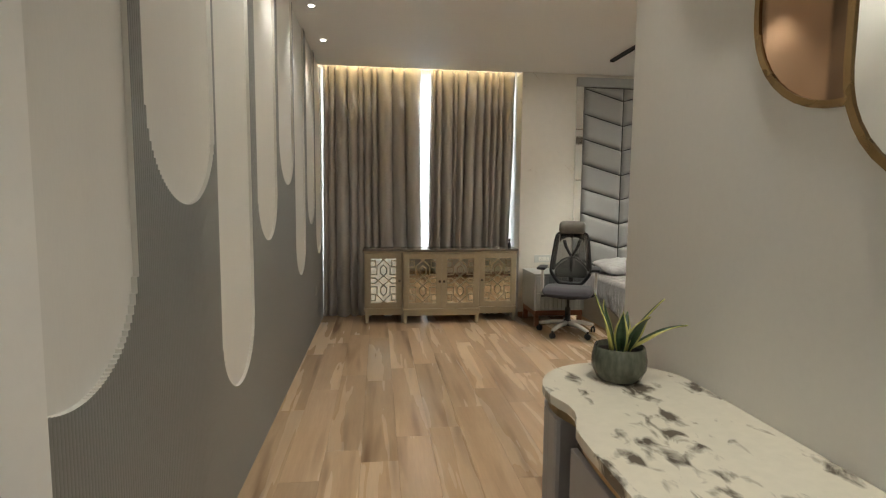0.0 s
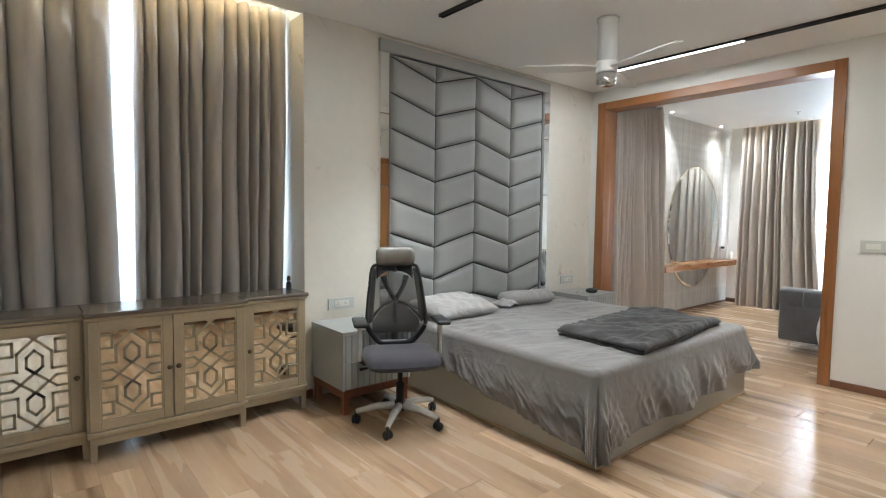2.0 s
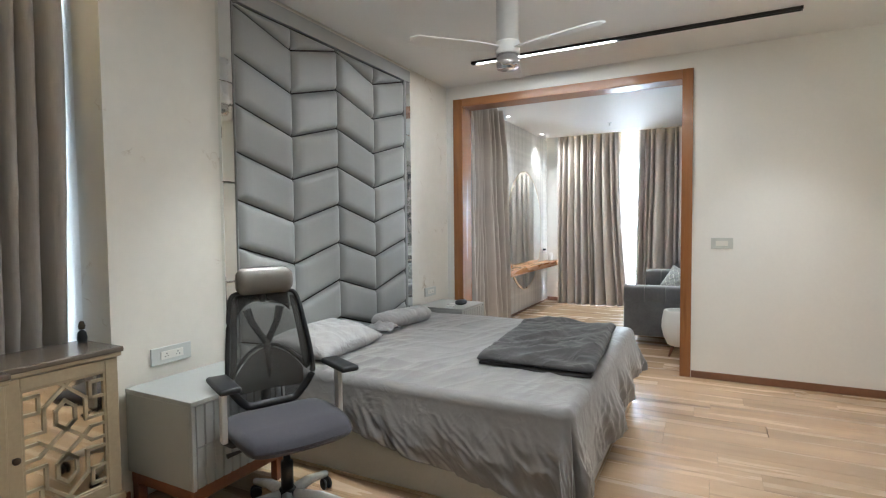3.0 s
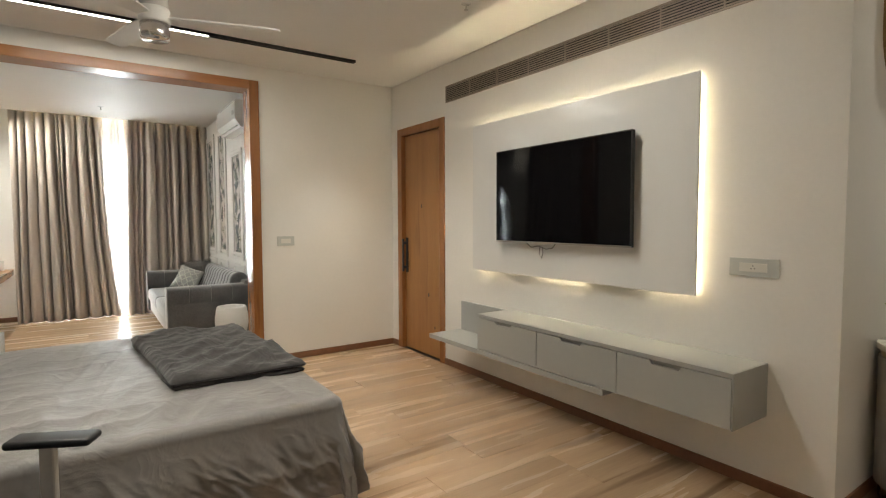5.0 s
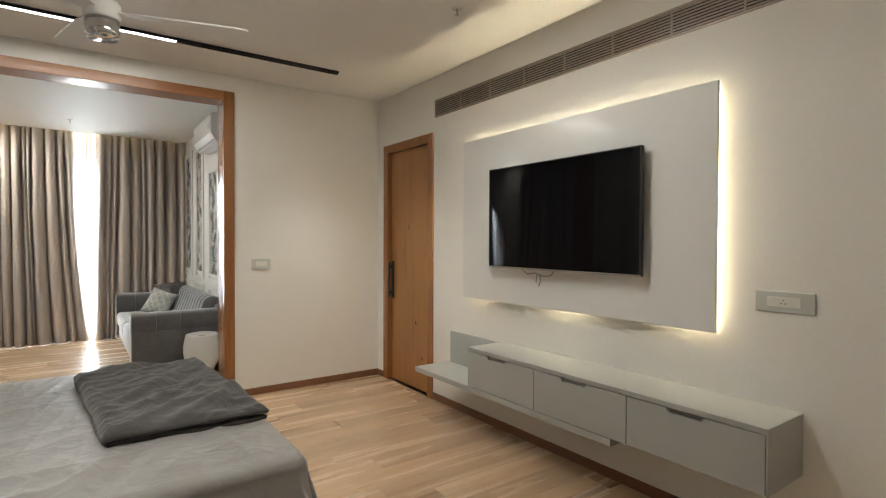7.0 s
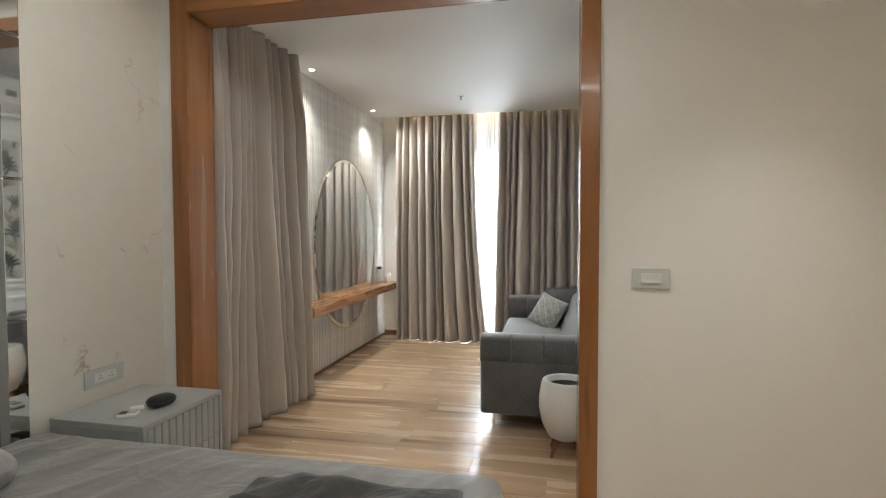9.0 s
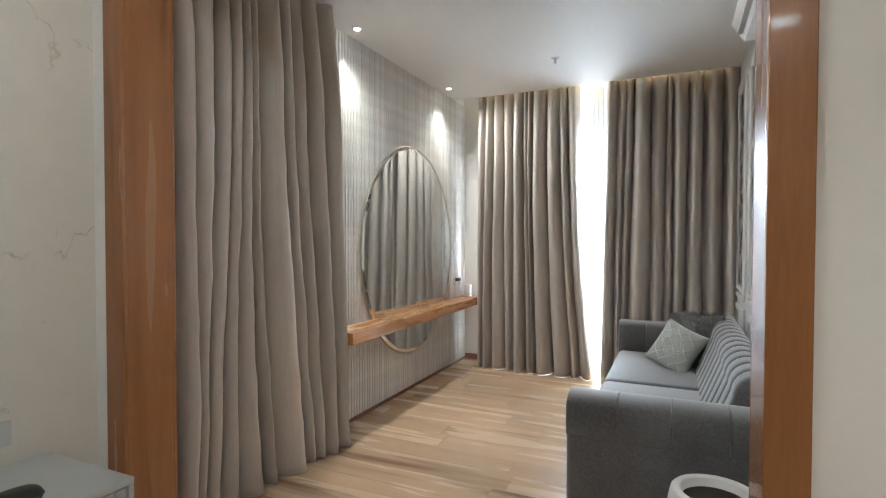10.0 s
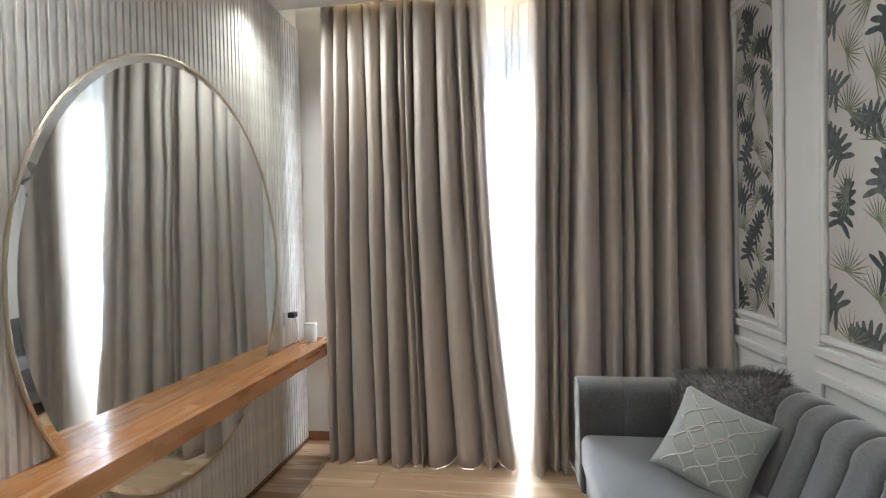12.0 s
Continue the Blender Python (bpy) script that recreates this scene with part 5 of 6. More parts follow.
nightstand(1.645, 2.205, "grey lacquered nightstand with fluted drawers on a red-brown base")
nightstand(4.435, 4.955, "grey lacquered nightstand carrying a glasses case and a remote")
Z = 0.579
bm = bmesh.new()
bmesh.ops.create_uvsphere(bm, u_segments=32, v_segments=18, radius=1)
for v in bm.verts:
    a, b_, c_ = v.co
    v.co = (0.064 * math.copysign(abs(a) ** 0.7, a), 0.044 * math.copysign(abs(b_) ** 0.7, b_), 0.026 + 0.026 * math.copysign(abs(c_) ** 0.75, c_))
gc = thing("glasses_case", (4.683, 6.646, Z), "black soft rounded glasses case on the nightstand", "case")
CM = pose(4.683, 6.646, Z, 0, 0, -12)
part("shell", moved(bm, CM), M_BLACK, gc, "", True)
ring = [(0.0655 * math.copysign(abs(math.cos(k * math.pi / 20)) ** 0.7, math.cos(k * math.pi / 20)), 0.0455 * math.copysign(abs(math.sin(k * math.pi / 20)) ** 0.7, math.sin(k * math.pi / 20)), 0.027) for k in range(40)]
part("zip", moved(tube(ring, 0.0016, 6, close=True), CM), M_MESHFAB, gc, "dark zip", True)
r = thing("remote_control", (4.525, 6.68, Z), "small white air-conditioner remote on the nightstand", "remote control")
RM = pose(4.525, 6.68, Z, 0, 0, 22)
part("shell", moved(box(-0.027, 0.027, -0.042, 0.042, 0, 0.018, 0.006, seg=3), RM), M_WHITE, r)
part("display", moved(box(-0.020, 0.020, 0.004, 0.034, 0.0175, 0.0188), RM), M_KNOB, r, "dark display")
for bx_ in (-0.010, 0.0, 0.010):
    for by_ in (-0.030, -0.018, -0.006):
        part("button", moved(box(bx_ - 0.0035, bx_ + 0.0035, by_ - 0.004, by_ + 0.004, 0.0175, 0.0195, 0.001), RM), M_GREYLAC_D, r)
bm = box(-0.016, 0.016, -0.032, 0.032, 0, 0.026, 0.0125, seg=4)
solo("small_case", moved(bm, pose(4.595, 6.70, Z, 0, 0, 35)), M_WHITE, "small white rounded case on the nightstand", "case", smooth=True)



# ---- office chair ----
def office_chair(cx, cy, rz):
    c = thing("office_chair", (0, 0, 0), "black mesh office chair with headrest, white posts and wrapped base", "chair")
    # local space: faces -y
    for k in range(5):
        a = radians(90 + 72 * k + 12)
        ex, ey = 0.29 * math.cos(a), 0.29 * math.sin(a)
        arm = tube([(0.03 * math.cos(a), 0.03 * math.sin(a), 0.115), (ex * 0.55, ey * 0.55, 0.110), (ex, ey, 0.080)], [0.028, 0.024, 0.017], 8)
        leg = part("base_arm", arm, M_BASE_ALU, c, "white plastic arm still in its clear wrapping", True)
        w = Matrix.Translation((ex, ey, 0.028)) @ Matrix.Rotation(a + 1.1, 4, "Z") @ Matrix.Rotation(math.pi / 2, 4, "X")
        bm = bmesh.new()
        for o in (-0.014, 0.014):
            bmw = lathe([(0.0, -0.009), (0.022, -0.009), (0.028, -0.005), (0.028, 0.005), (0.022, 0.009), (0.0, 0.009)], 0, 0, 16)
            bmesh.ops.translate(bmw, verts=bmw.verts, vec=(0, 0, o))
            me = bpy.data.meshes.new("tmp")
            bmw.to_mesh(me)
            bmw.free()
            bm.from_mesh(me)
            bpy.data.meshes.remove(me)
        part("castor", moved(bm, w), M_BLACK, leg, "black twin castor")
        part("castor_fork", box(ex - 0.010, ex + 0.010, ey - 0.010, ey + 0.010, 0.040, 0.080, 0.003), M_BLACK, leg)
    part("hub", lathe([(0, 0.085), (0.042, 0.085), (0.046, 0.12), (0.036, 0.145), (0, 0.145)], 0, 0, 20), M_BLACK, c, "", True)
    part("gas_lift", lathe([(0, 0.145), (0.028, 0.145), (0.028, 0.27), (0.016, 0.275), (0.016, 0.40), (0, 0.40)], 0, 0, 16), M_BLACK, c, "", True)
    part("mechanism", box(-0.09, 0.09, -0.13, 0.12, 0.375, 0.425, 0.012), M_BLACK, c)
    part("lever", tube([(-0.08, -0.02, 0.39), (-0.20, -0.03, 0.385), (-0.27, -0.04, 0.38)], [0.006, 0.006, 0.011]), M_BLACK, c, "", True)

    # seat: soft waterfall cushion
    def seat(s):
        def fn(u, v):
            a, b = u * 2 - 1, v * 2 - 1
            sq = 1 - 0.15 * max(0, a * a * b * b)
            x, y = 0.258 * a * sq, 0.245 * b * sq
            f = max(0.0, (1 - abs(a) ** 5) * (1 - abs(b) ** 5)) ** 0.5
            z = 0.452 + s * 0.052 * f - (0.02 * max(0, -b - 0.4) if True else 0) - 0.012 * (1 - a * a) * (1 if s > 0 else 0)
            return (x, y - 0.03, z)
        return fn
    bm = grid(seat(1), 24, 24)
    grid(seat(-1), 24, 24, bm)
    bmesh.ops.remove_doubles(bm, verts=bm.verts, dist=0.0006)
    part("seat", bm, M_SEATFAB, c, "dark fabric seat", True)

    # back: a narrow frame, widest low down, leaning back and hollowed
    def plane(x, z):
        return 0.235 + 0.11 * (z - 0.55) - 0.035 * math.cos((z - 0.66) * 5) - 0.045 * (x / 0.24) ** 2

    side = [(0.0, 1.03), (0.135, 1.03), (0.168, 1.005), (0.188, 0.85), (0.210, 0.66), (0.200, 0.60), (0.130, 0.505), (0.10, 0.49), (0.0, 0.49)]
    loop = side + [(-x, z) for x, z in reversed(side[1:-1])]
    for _ in range(3):
        loop = [q for a, b in zip(loop, loop[1:] + loop[:1]) for q in ((a[0] * 0.75 + b[0] * 0.25, a[1] * 0.75 + b[1] * 0.25), (a[0] * 0.25 + b[0] * 0.75, a[1] * 0.25 + b[1] * 0.75))]
    k = len(loop)
    rim = [Vector((x, plane(x, z), z)) for x, z in loop]
    part("back_frame", tube(rim, [0.011 + 0.008 * max(0.0, min(1.0, (0.66 - p.z) / 0.06)) for p in rim], 10, close=True), M_BLACK, c, "black curved back frame", True)

    def web(u, v):
        p = rim[round(u * k) % k]
        x, z = p.x * (1 - v), 0.755 + (p.z - 0.755) * (1 - v)
        return (x, plane(x, z), z)
    bm = grid(lambda u, v: web(u, v * 0.985), k, 10, wrap=True)
    bmesh.ops.holes_fill(bm, edges=[e for e in bm.edges if e.is_boundary and e.calc_length() < 0.004])
    part("back_mesh", bm, M_NET, c, "see-through dark mesh", True)

    def behind(x, z, gap=0.020):
        return (x, plane(x, z) + gap, z)
    # denser woven borders of the mesh
    for s in (-1, 1):
        bm = grid(lambda u, v: behind(s * (0.176 + 0.034 * (1 - v) - 0.046 * u), 0.64 + 0.36 * v, 0.004), 4, 14)
        thick(part("mesh_border", bm, M_MESHFAB, c, "", True), 0.003)
    # yoke across the top, hourglass struts, spine
    bm = grid(lambda u, v: behind(0.128 * (u * 2 - 1), 0.925 + 0.055 * (1 - abs(u * 2 - 1) ** 3) * (1 - v) + 0.09 * v), 24, 5)
    thick(part("yoke", bm, M_BLACK, c, "", True), 0.018)
    part("spine", tube([(0, 0.14, 0.41), (0, 0.27, 0.44), (0, 0.285, 0.52), behind(0, 0.62, 0.03), behind(0, 0.70), behind(0, 0.79)], [0.03, 0.03, 0.024, 0.019, 0.018, 0.020]), M_BLACK, c, "", True)
    for s in (-1, 1):
        part("spine_branch", tube([behind(0, 0.775), behind(s * 0.030, 0.825), behind(s * 0.062, 0.88), behind(s * 0.082, 0.945)], [0.018, 0.016, 0.017, 0.022]), M_BLACK, c, "", True)
        part("lumbar_arc", tube([behind(0, 0.765), behind(s * 0.05, 0.762), behind(s * 0.10, 0.735), behind(s * 0.15, 0.685), behind(s * 0.190, 0.635)], [0.012, 0.009, 0.009, 0.010, 0.013]), M_BLACK, c, "", True)
        bm = grid(lambda u, v: behind(s * 0.165 * u, 0.555 + (0.755 - 0.115 * u ** 2 - 0.555) * v, 0.014), 8, 8)
        thick(part("lumbar_pad", bm, M_NET, c, "dark lumbar mesh", True), 0.004)
        # armrest
        part("arm_bracket", tube([(s * 0.10, 0.0, 0.41), (s * 0.235, 0.01, 0.405), (s * 0.268, 0.01, 0.43)], 0.018), M_BLACK, c, "", True)
        part("arm_post", box(s * 0.268 - 0.013, s * 0.268 + 0.013, -0.012, 0.034, 0.42, 0.665, 0.006), M_PALE, c, "pale plastic post")
        part("arm_pad", box(s * 0.268 - 0.045, s * 0.268 + 0.045, -0.13, 0.12, 0.665, 0.692, 0.012, seg=3), M_BLACK, c, "black padded armrest", True)
    # headrest
    def hr(u, v):
        a = 2 * math.pi * u
        x = 0.135 * (v * 2 - 1)
        e = min(1.0, min(v, 1 - v) / 0.12)
        return (x, 0.275 + 0.040 * math.cos(a) * (0.6 + 0.4 * math.sqrt(e)) - 0.5 * x * x * 1.6, 1.085 + 0.068 * math.sin(a) * (0.6 + 0.4 * math.sqrt(e)))
    bm = grid(hr, 20, 16, wrap=True)
    bmesh.ops.holes_fill(bm, edges=[e for e in bm.edges if e.is_boundary])
    part("headrest", bm, M_HEADREST, c, "grey-brown headrest", True)
    part("headrest_stem", tube([(0, 0.285, 0.98), (0, 0.31, 1.03), (0, 0.295, 1.08)], 0.018), M_BLACK, c, "", True)
    c.matrix_basis = pose(cx, cy, 0, 0, 0, rz)
    return c


def net_material():
    m = material("open_weave_mesh", (0.07, 0.065, 0.057), 0.6, 0, 400, 0.3)
    n, l = m.node_tree.nodes, m.node_tree.links
    tr, mx = n.new("ShaderNodeBsdfTransparent"), n.new("ShaderNodeMixShader")
    mx.inputs[0].default_value = 0.34
    l.new(n["Principled BSDF"].outputs[0], mx.inputs[1])
    l.new(tr.outputs[0], mx.inputs[2])
    l.new(mx.outputs[0], n["Material Output"].inputs[0])
    return m


M_NET = net_material()
M_BASE_ALU = material("wrapped_white_plastic", (0.74, 0.73, 0.71), 0.22, 0.0, 50, 0.12, 0.5)
M_HEADREST = material("headrest_fabric", (0.17, 0.155, 0.135), 0.22, 0, 300, 0.15, 0.3)
office_chair(1.91, 6.225, -26)


# ---- sideboard ----
def fret(x0, x1, z0, z1, y):
    """Raised lattice of bars over a mirrored panel: two linked hexagons with crossing bands and corner squares."""
    bm = bmesh.new()
    xm, hw, hh = (x0 + x1) / 2, (x1 - x0) / 2, (z1 - z0) / 2
    zm = (z0 + z1) / 2

    def bar(a, b, w=0.0062):
        p, q = Vector((xm + a[0] * hw, 0, zm + a[1] * hh)), Vector((xm + b[0] * hw, 0, zm + b[1] * hh))
        d = (q - p).normalized()
        n = Vector((-d.z, 0, d.x)) * w
        p, q = p - d * w, q + d * w
        c = [p + n, q + n, q - n, p - n]
        prism([(k.x, k.z) for k in c], y, y + 0.009, "y", bm)
    for t in (-1, 1):
        hexa = [(0, 0.20), (0.24, 0.34), (0.24, 0.56), (0, 0.70), (-0.24, 0.56), (-0.24, 0.34)]
        for a, b in zip(hexa, hexa[1:] + hexa[:1]):
            bar((a[0], t * a[1]), (b[0], t * b[1]))
    for s in (-1, 1):
        # crossing bands that run from each hexagon to the sides
        bar((s * 0.24, 0.34), (s * -0.66, -0.12))
        bar((s * 0.24, -0.34), (s * -0.66, 0.12))
        bar((s * 0.66, 0.12), (s * 1.0, 0.12))
        bar((s * 0.66, -0.12), (s * 1.0, -0.12))
        for t in (-1, 1):
            for a, b in (((1.0, 0.28), (0.52, 0.28)), ((0.52, 0.28), (0.52, 0.66)), ((0.52, 0.66), (0, 0.95)), ((0.64, 0.62), (1.0, 0.62)), ((0.64, 0.62), (0.64, 0.90)), ((0.64, 0.90), (1.0, 0.90)), ((0, 0.95), (0.12, 1.0))):
                bar((s * a[0], t * a[1]), (s * b[0], t * b[1]))
    return bm


def sideboard():
    s = thing("sideboard", (0.67, 6.97, 0), "champagne sideboard with mirrored lattice doors below the curtains", "sideboard")
    yb = 7.14
    zt = 0.826
    secs = [(-0.185, 0.235, 6.835), (0.235, 1.09, 6.765), (1.09, 1.53, 6.835)]
    for i, (x0, x1, yf) in enumerate(secs):
        part("carcass", box(x0, x1, yf + 0.02, yb, 0.135, zt - 0.03, 0.002), M_CHAMP, s)
        part("top", box(x0 - (0.012 if i != 1 else 0.006), x1 + (0.012 if i != 1 else 0.006), yf - 0.014, yb, zt - 0.024, zt, 0.006), M_DARKTOP, s, "worn dark brown top")
        part("cornice", box(x0 - 0.005, x1 + 0.005, yf - 0.006, yf + 0.02, zt - 0.042, zt - 0.024, 0.004), M_CHAMP, s)
        part("base_rail", box(x0 - 0.004, x1 + 0.004, yf - 0.008, yf + 0.02, 0.135, 0.168, 0.006), M_CHAMP, s)
        part("apron", box(x0 + 0.01, x1 - 0.01, yf + 0.004, yf + 0.02, 0.092, 0.135, 0.002), M_CHAMP, s)
        halves = [(x0 + 0.012, x1 - 0.012)] if i != 1 else [(x0 + 0.012, (x0 + x1) / 2 - 0.002), ((x0 + x1) / 2 + 0.002, x1 - 0.012)]
        for j, (a, b) in enumerate(halves):
            z0, z1, f = 0.172, zt - 0.046, 0.052
            d = part("door", box(a + 0.002, b - 0.002, yf + 0.0155, yf + 0.0198, z0 + 0.002, z1 - 0.002), M_CHAMP, s)
            for p0, p1 in ((a, a + f), (b - f, b)):
                part("stile", box(p0, p1, yf, yf + 0.0155, z0, z1, 0.003), M_CHAMP, d)
            for p0, p1 in ((z0, z0 + f), (z1 - f, z1)):
                part("door_rail", box(a + f, b - f, yf + 0.0005, yf + 0.0155, p0, p1, 0.003), M_CHAMP, d)
            for p0, p1 in ((a + f, a + f + 0.008), (b - f - 0.008, b - f)):
                part("bead", box(p0, p1, yf + 0.004, yf + 0.0125, z0 + f, z1 - f), M_CHAMP, d)
            for p0, p1 in ((z0 + f, z0 + f + 0.008), (z1 - f - 0.008, z1 - f)):
                part("bead", box(a + f + 0.008, b - f - 0.008, yf + 0.004, yf + 0.0125, p0, p1), M_CHAMP, d)
            part("mirror_panel", box(a + f, b - f, yf + 0.0125, yf + 0.0155, z0 + f, z1 - f), M_MIRROR_OLD, d, "dim mirror panel")
            part("lattice", fret(a + f + 0.008, b - f - 0.008, z0 + f + 0.008, z1 - f - 0.008, yf + 0.005), M_CHAMP, d, "raised champagne lattice")
            kx = {0: b - 0.022, 2: a + 0.022}.get(i, b - 0.022 if j == 0 else a + 0.022)
            part("knob", moved(lathe([(0, 0), (0.006, 0), (0.006, 0.012), (0.013, 0.017), (0.015, 0.024), (0.011, 0.030), (0, 0.031)], 0, 0, 16), Matrix.Translation((kx, yf, 0.475)) @ Matrix.Rotation(math.pi / 2, 4, "X")), M_KNOB, d, "dark bronze knob", True)
    for x, y in ((-0.178, 6.838), (0.215, 6.838), (0.242, 6.772), (1.043, 6.772), (1.485, 6.838), (-0.178, 7.09), (1.485, 7.09)):
        bm = box(x, x + 0.042, y, y + 0.042, 0, 0.135, 0.003)
        for v in bm.verts:
            if v.co.z < 0.01:
                v.co.x += 0.006 * (1 if v.co.x < x + 0.021 else -1)
        part("leg", bm, M_CHAMP, s)


M_MIRROR_OLD = material("mirror_dim", (0.74, 0.69, 0.58), 0.05, 1.0, 6, 0.05)
sideboard()
# small dark bottle in the window gap
b = thing("small_bottle", (1.52, 7.05, 0.826), "small dark figurine-like bottle on the sideboard", "ornament")
part("body", lathe([(0, 0.826), (0.018, 0.826), (0.021, 0.85), (0.017, 0.875), (0.008, 0.885), (0, 0.886)], 1.495, 7.06, 16), M_BLACK, b, "", True)
part("cap", lathe([(0, 0.886), (0.013, 0.890), (0.015, 0.905), (0.009, 0.925), (0, 0.928)], 1.495, 7.06, 16), M_KNOB, b, "", True)


# ---- sitting room ----
def fluted_stone():
    """Pale vertical flutes, each strip a piece of its own on one shared mesh."""
    p = 0.036
    board = structure("panel_fluted_stone", box(6.62, 9.268, 7.104, 7.115, 0, CEIL2), M_FLUTED, "pale grey-white fluted stone panelling", "wall panel")
    pts = [(0.001, 7.104), (0.001, 7.100), (0.006, 7.088), (p - 0.006, 7.088), (p - 0.001, 7.100), (p - 0.001, 7.104)]
    bm = prism(pts, 0, CEIL2, "z")
    bmesh.ops.recalc_face_normals(bm, faces=bm.faces)
    me = bpy.data.meshes.new("flute")
    bm.to_mesh(me)
    bm.free()
    me.materials.append(M_FLUTED)
    for i in range(73):
        f = new("flute", me)
        f.location.x = 6.62 + i * p
        f.parent = board


def fluted_material():
    m = material("fluted_stone", (0.72, 0.70, 0.67), 0.5, 0, 26, 0.20, 0.35, (2, 2, 0.6))
    n, l = m.node_tree.nodes, m.node_tree.links
    g = n.new("ShaderNodeObjectInfo")
    bsdf = n["Principled BSDF"]
    src = bsdf.inputs["Base Color"].links[0].from_socket
    r = n.new("ShaderNodeMapRange")
    r.inputs["To Min"].default_value, r.inputs["To Max"].default_value = 0.90, 1.06
    l.new(g.outputs["Random"], r.inputs[0])
    s = n.new("ShaderNodeVectorMath")
    s.operation = "SCALE"
    l.new(src, s.inputs[0])
    l.new(r.outputs[0], s.inputs["Scale"])
    l.new(s.outputs[0], bsdf.inputs["Base Color"])
    return m


M_FLUTED = fluted_material()
fluted_stone()


def oval_mirror():
    m = thing("oval_mirror", (7.95, 7.085, 0.34), "large oval wall mirror in a thin brass rim", "mirror")
    cx, cz, rx, rz = 7.955, 1.262, 0.835, 0.918
    k = 72
    pts = [(cx + rx * math.cos(2 * math.pi * i / k), cz + rz * math.sin(2 * math.pi * i / k)) for i in range(k)]
    def ring(k_, y):
        return [(cx + (x - cx) * k_, y, cz + (z - cz) * k_) for x, z in pts]
    part("glass", prism([(x, z) for x, y, z in ring(0.966, 0)], 7.0625, 7.082, "y"), M_MIRROR_DUSTY, m)
    bm = bmesh.new()
    loops = [[bm.verts.new(p) for p in ring(q, y)] for q, y in ((0.966, 7.083), (0.966, 7.0625), (0.993, 7.0695), (0.993, 7.083))]
    for a, b in zip(loops, loops[1:] + loops[:1]):
        for i in range(k):
            bm.faces.new((a[i], a[(i + 1) % k], b[(i + 1) % k], b[i]))
    part("bevelled_edge", bm, M_MIRROR, m, "bright bevelled edge of the glass")
    part("rim", tube([(x, 7.072, z) for x, z in pts], 0.007, 8, close=True), M_PALE_BRASS, m, "thin brass rim", True)


oval_mirror()
def wall_shelf():
    """A thick board glued up from long staves with staggered end joints."""
    sh = thing("wall_shelf", (7.98, 7.088, 0.648), "long honey-brown floating wooden shelf across the mirror", "shelf")
    x0, x1, ya, yb, rows = 6.715, 9.245, 6.865, 7.088, 4
    rnd = random.Random(12)
    for r in range(rows):
        y0, y1 = ya + (yb - ya) * r / rows, ya + (yb - ya) * (r + 1) / rows
        cuts, x = [x0], x0
        while x < x1 - 0.9:
            x += rnd.uniform(0.5, 0.95)
            cuts.append(x)
        cuts.append(x1)
        for a, b in zip(cuts, cuts[1:]):
            part("stave", box(a, b, y0, y1, 0.648, 0.728, 0.0008, seg=1), M_SHELF, sh)


wall_shelf()
# things at the far end of the shelf
b = thing("glass_jar", (9.10, 6.99, 0.728), "small clear glass tumbler with a pale lid on the shelf", "jar")
part("body", lathe([(0.0, 0.729), (0.040, 0.729), (0.042, 0.735), (0.042, 0.845), (0.038, 0.845), (0.038, 0.738), (0.0, 0.738)], 9.08, 6.985, 24), M_PALE, b, "", True)
part("lid", lathe([(0.0, 0.857), (0.042, 0.855), (0.043, 0.845), (0.0, 0.845)], 9.08, 6.985, 24), M_PALE, b, "", True)
b = thing("wall_socket", (8.93, 7.088, 0.87), "small socket with a black plug above the shelf", "socket")
part("plate", box(8.90, 8.975, 7.078, 7.088, 0.86, 0.945, 0.002), M_SWITCH, b)
part("plug", box(8.94, 9.0, 7.035, 7.078, 0.905, 0.940, 0.005), M_BLACK, b, "black plug")
part("cord", tube([(8.97, 7.04, 0.905), (8.975, 7.035, 0.85), (8.99, 7.03, 0.78), (9.0, 7.02, 0.735)], 0.003), M_PALE, b, "thin pale cord", True)


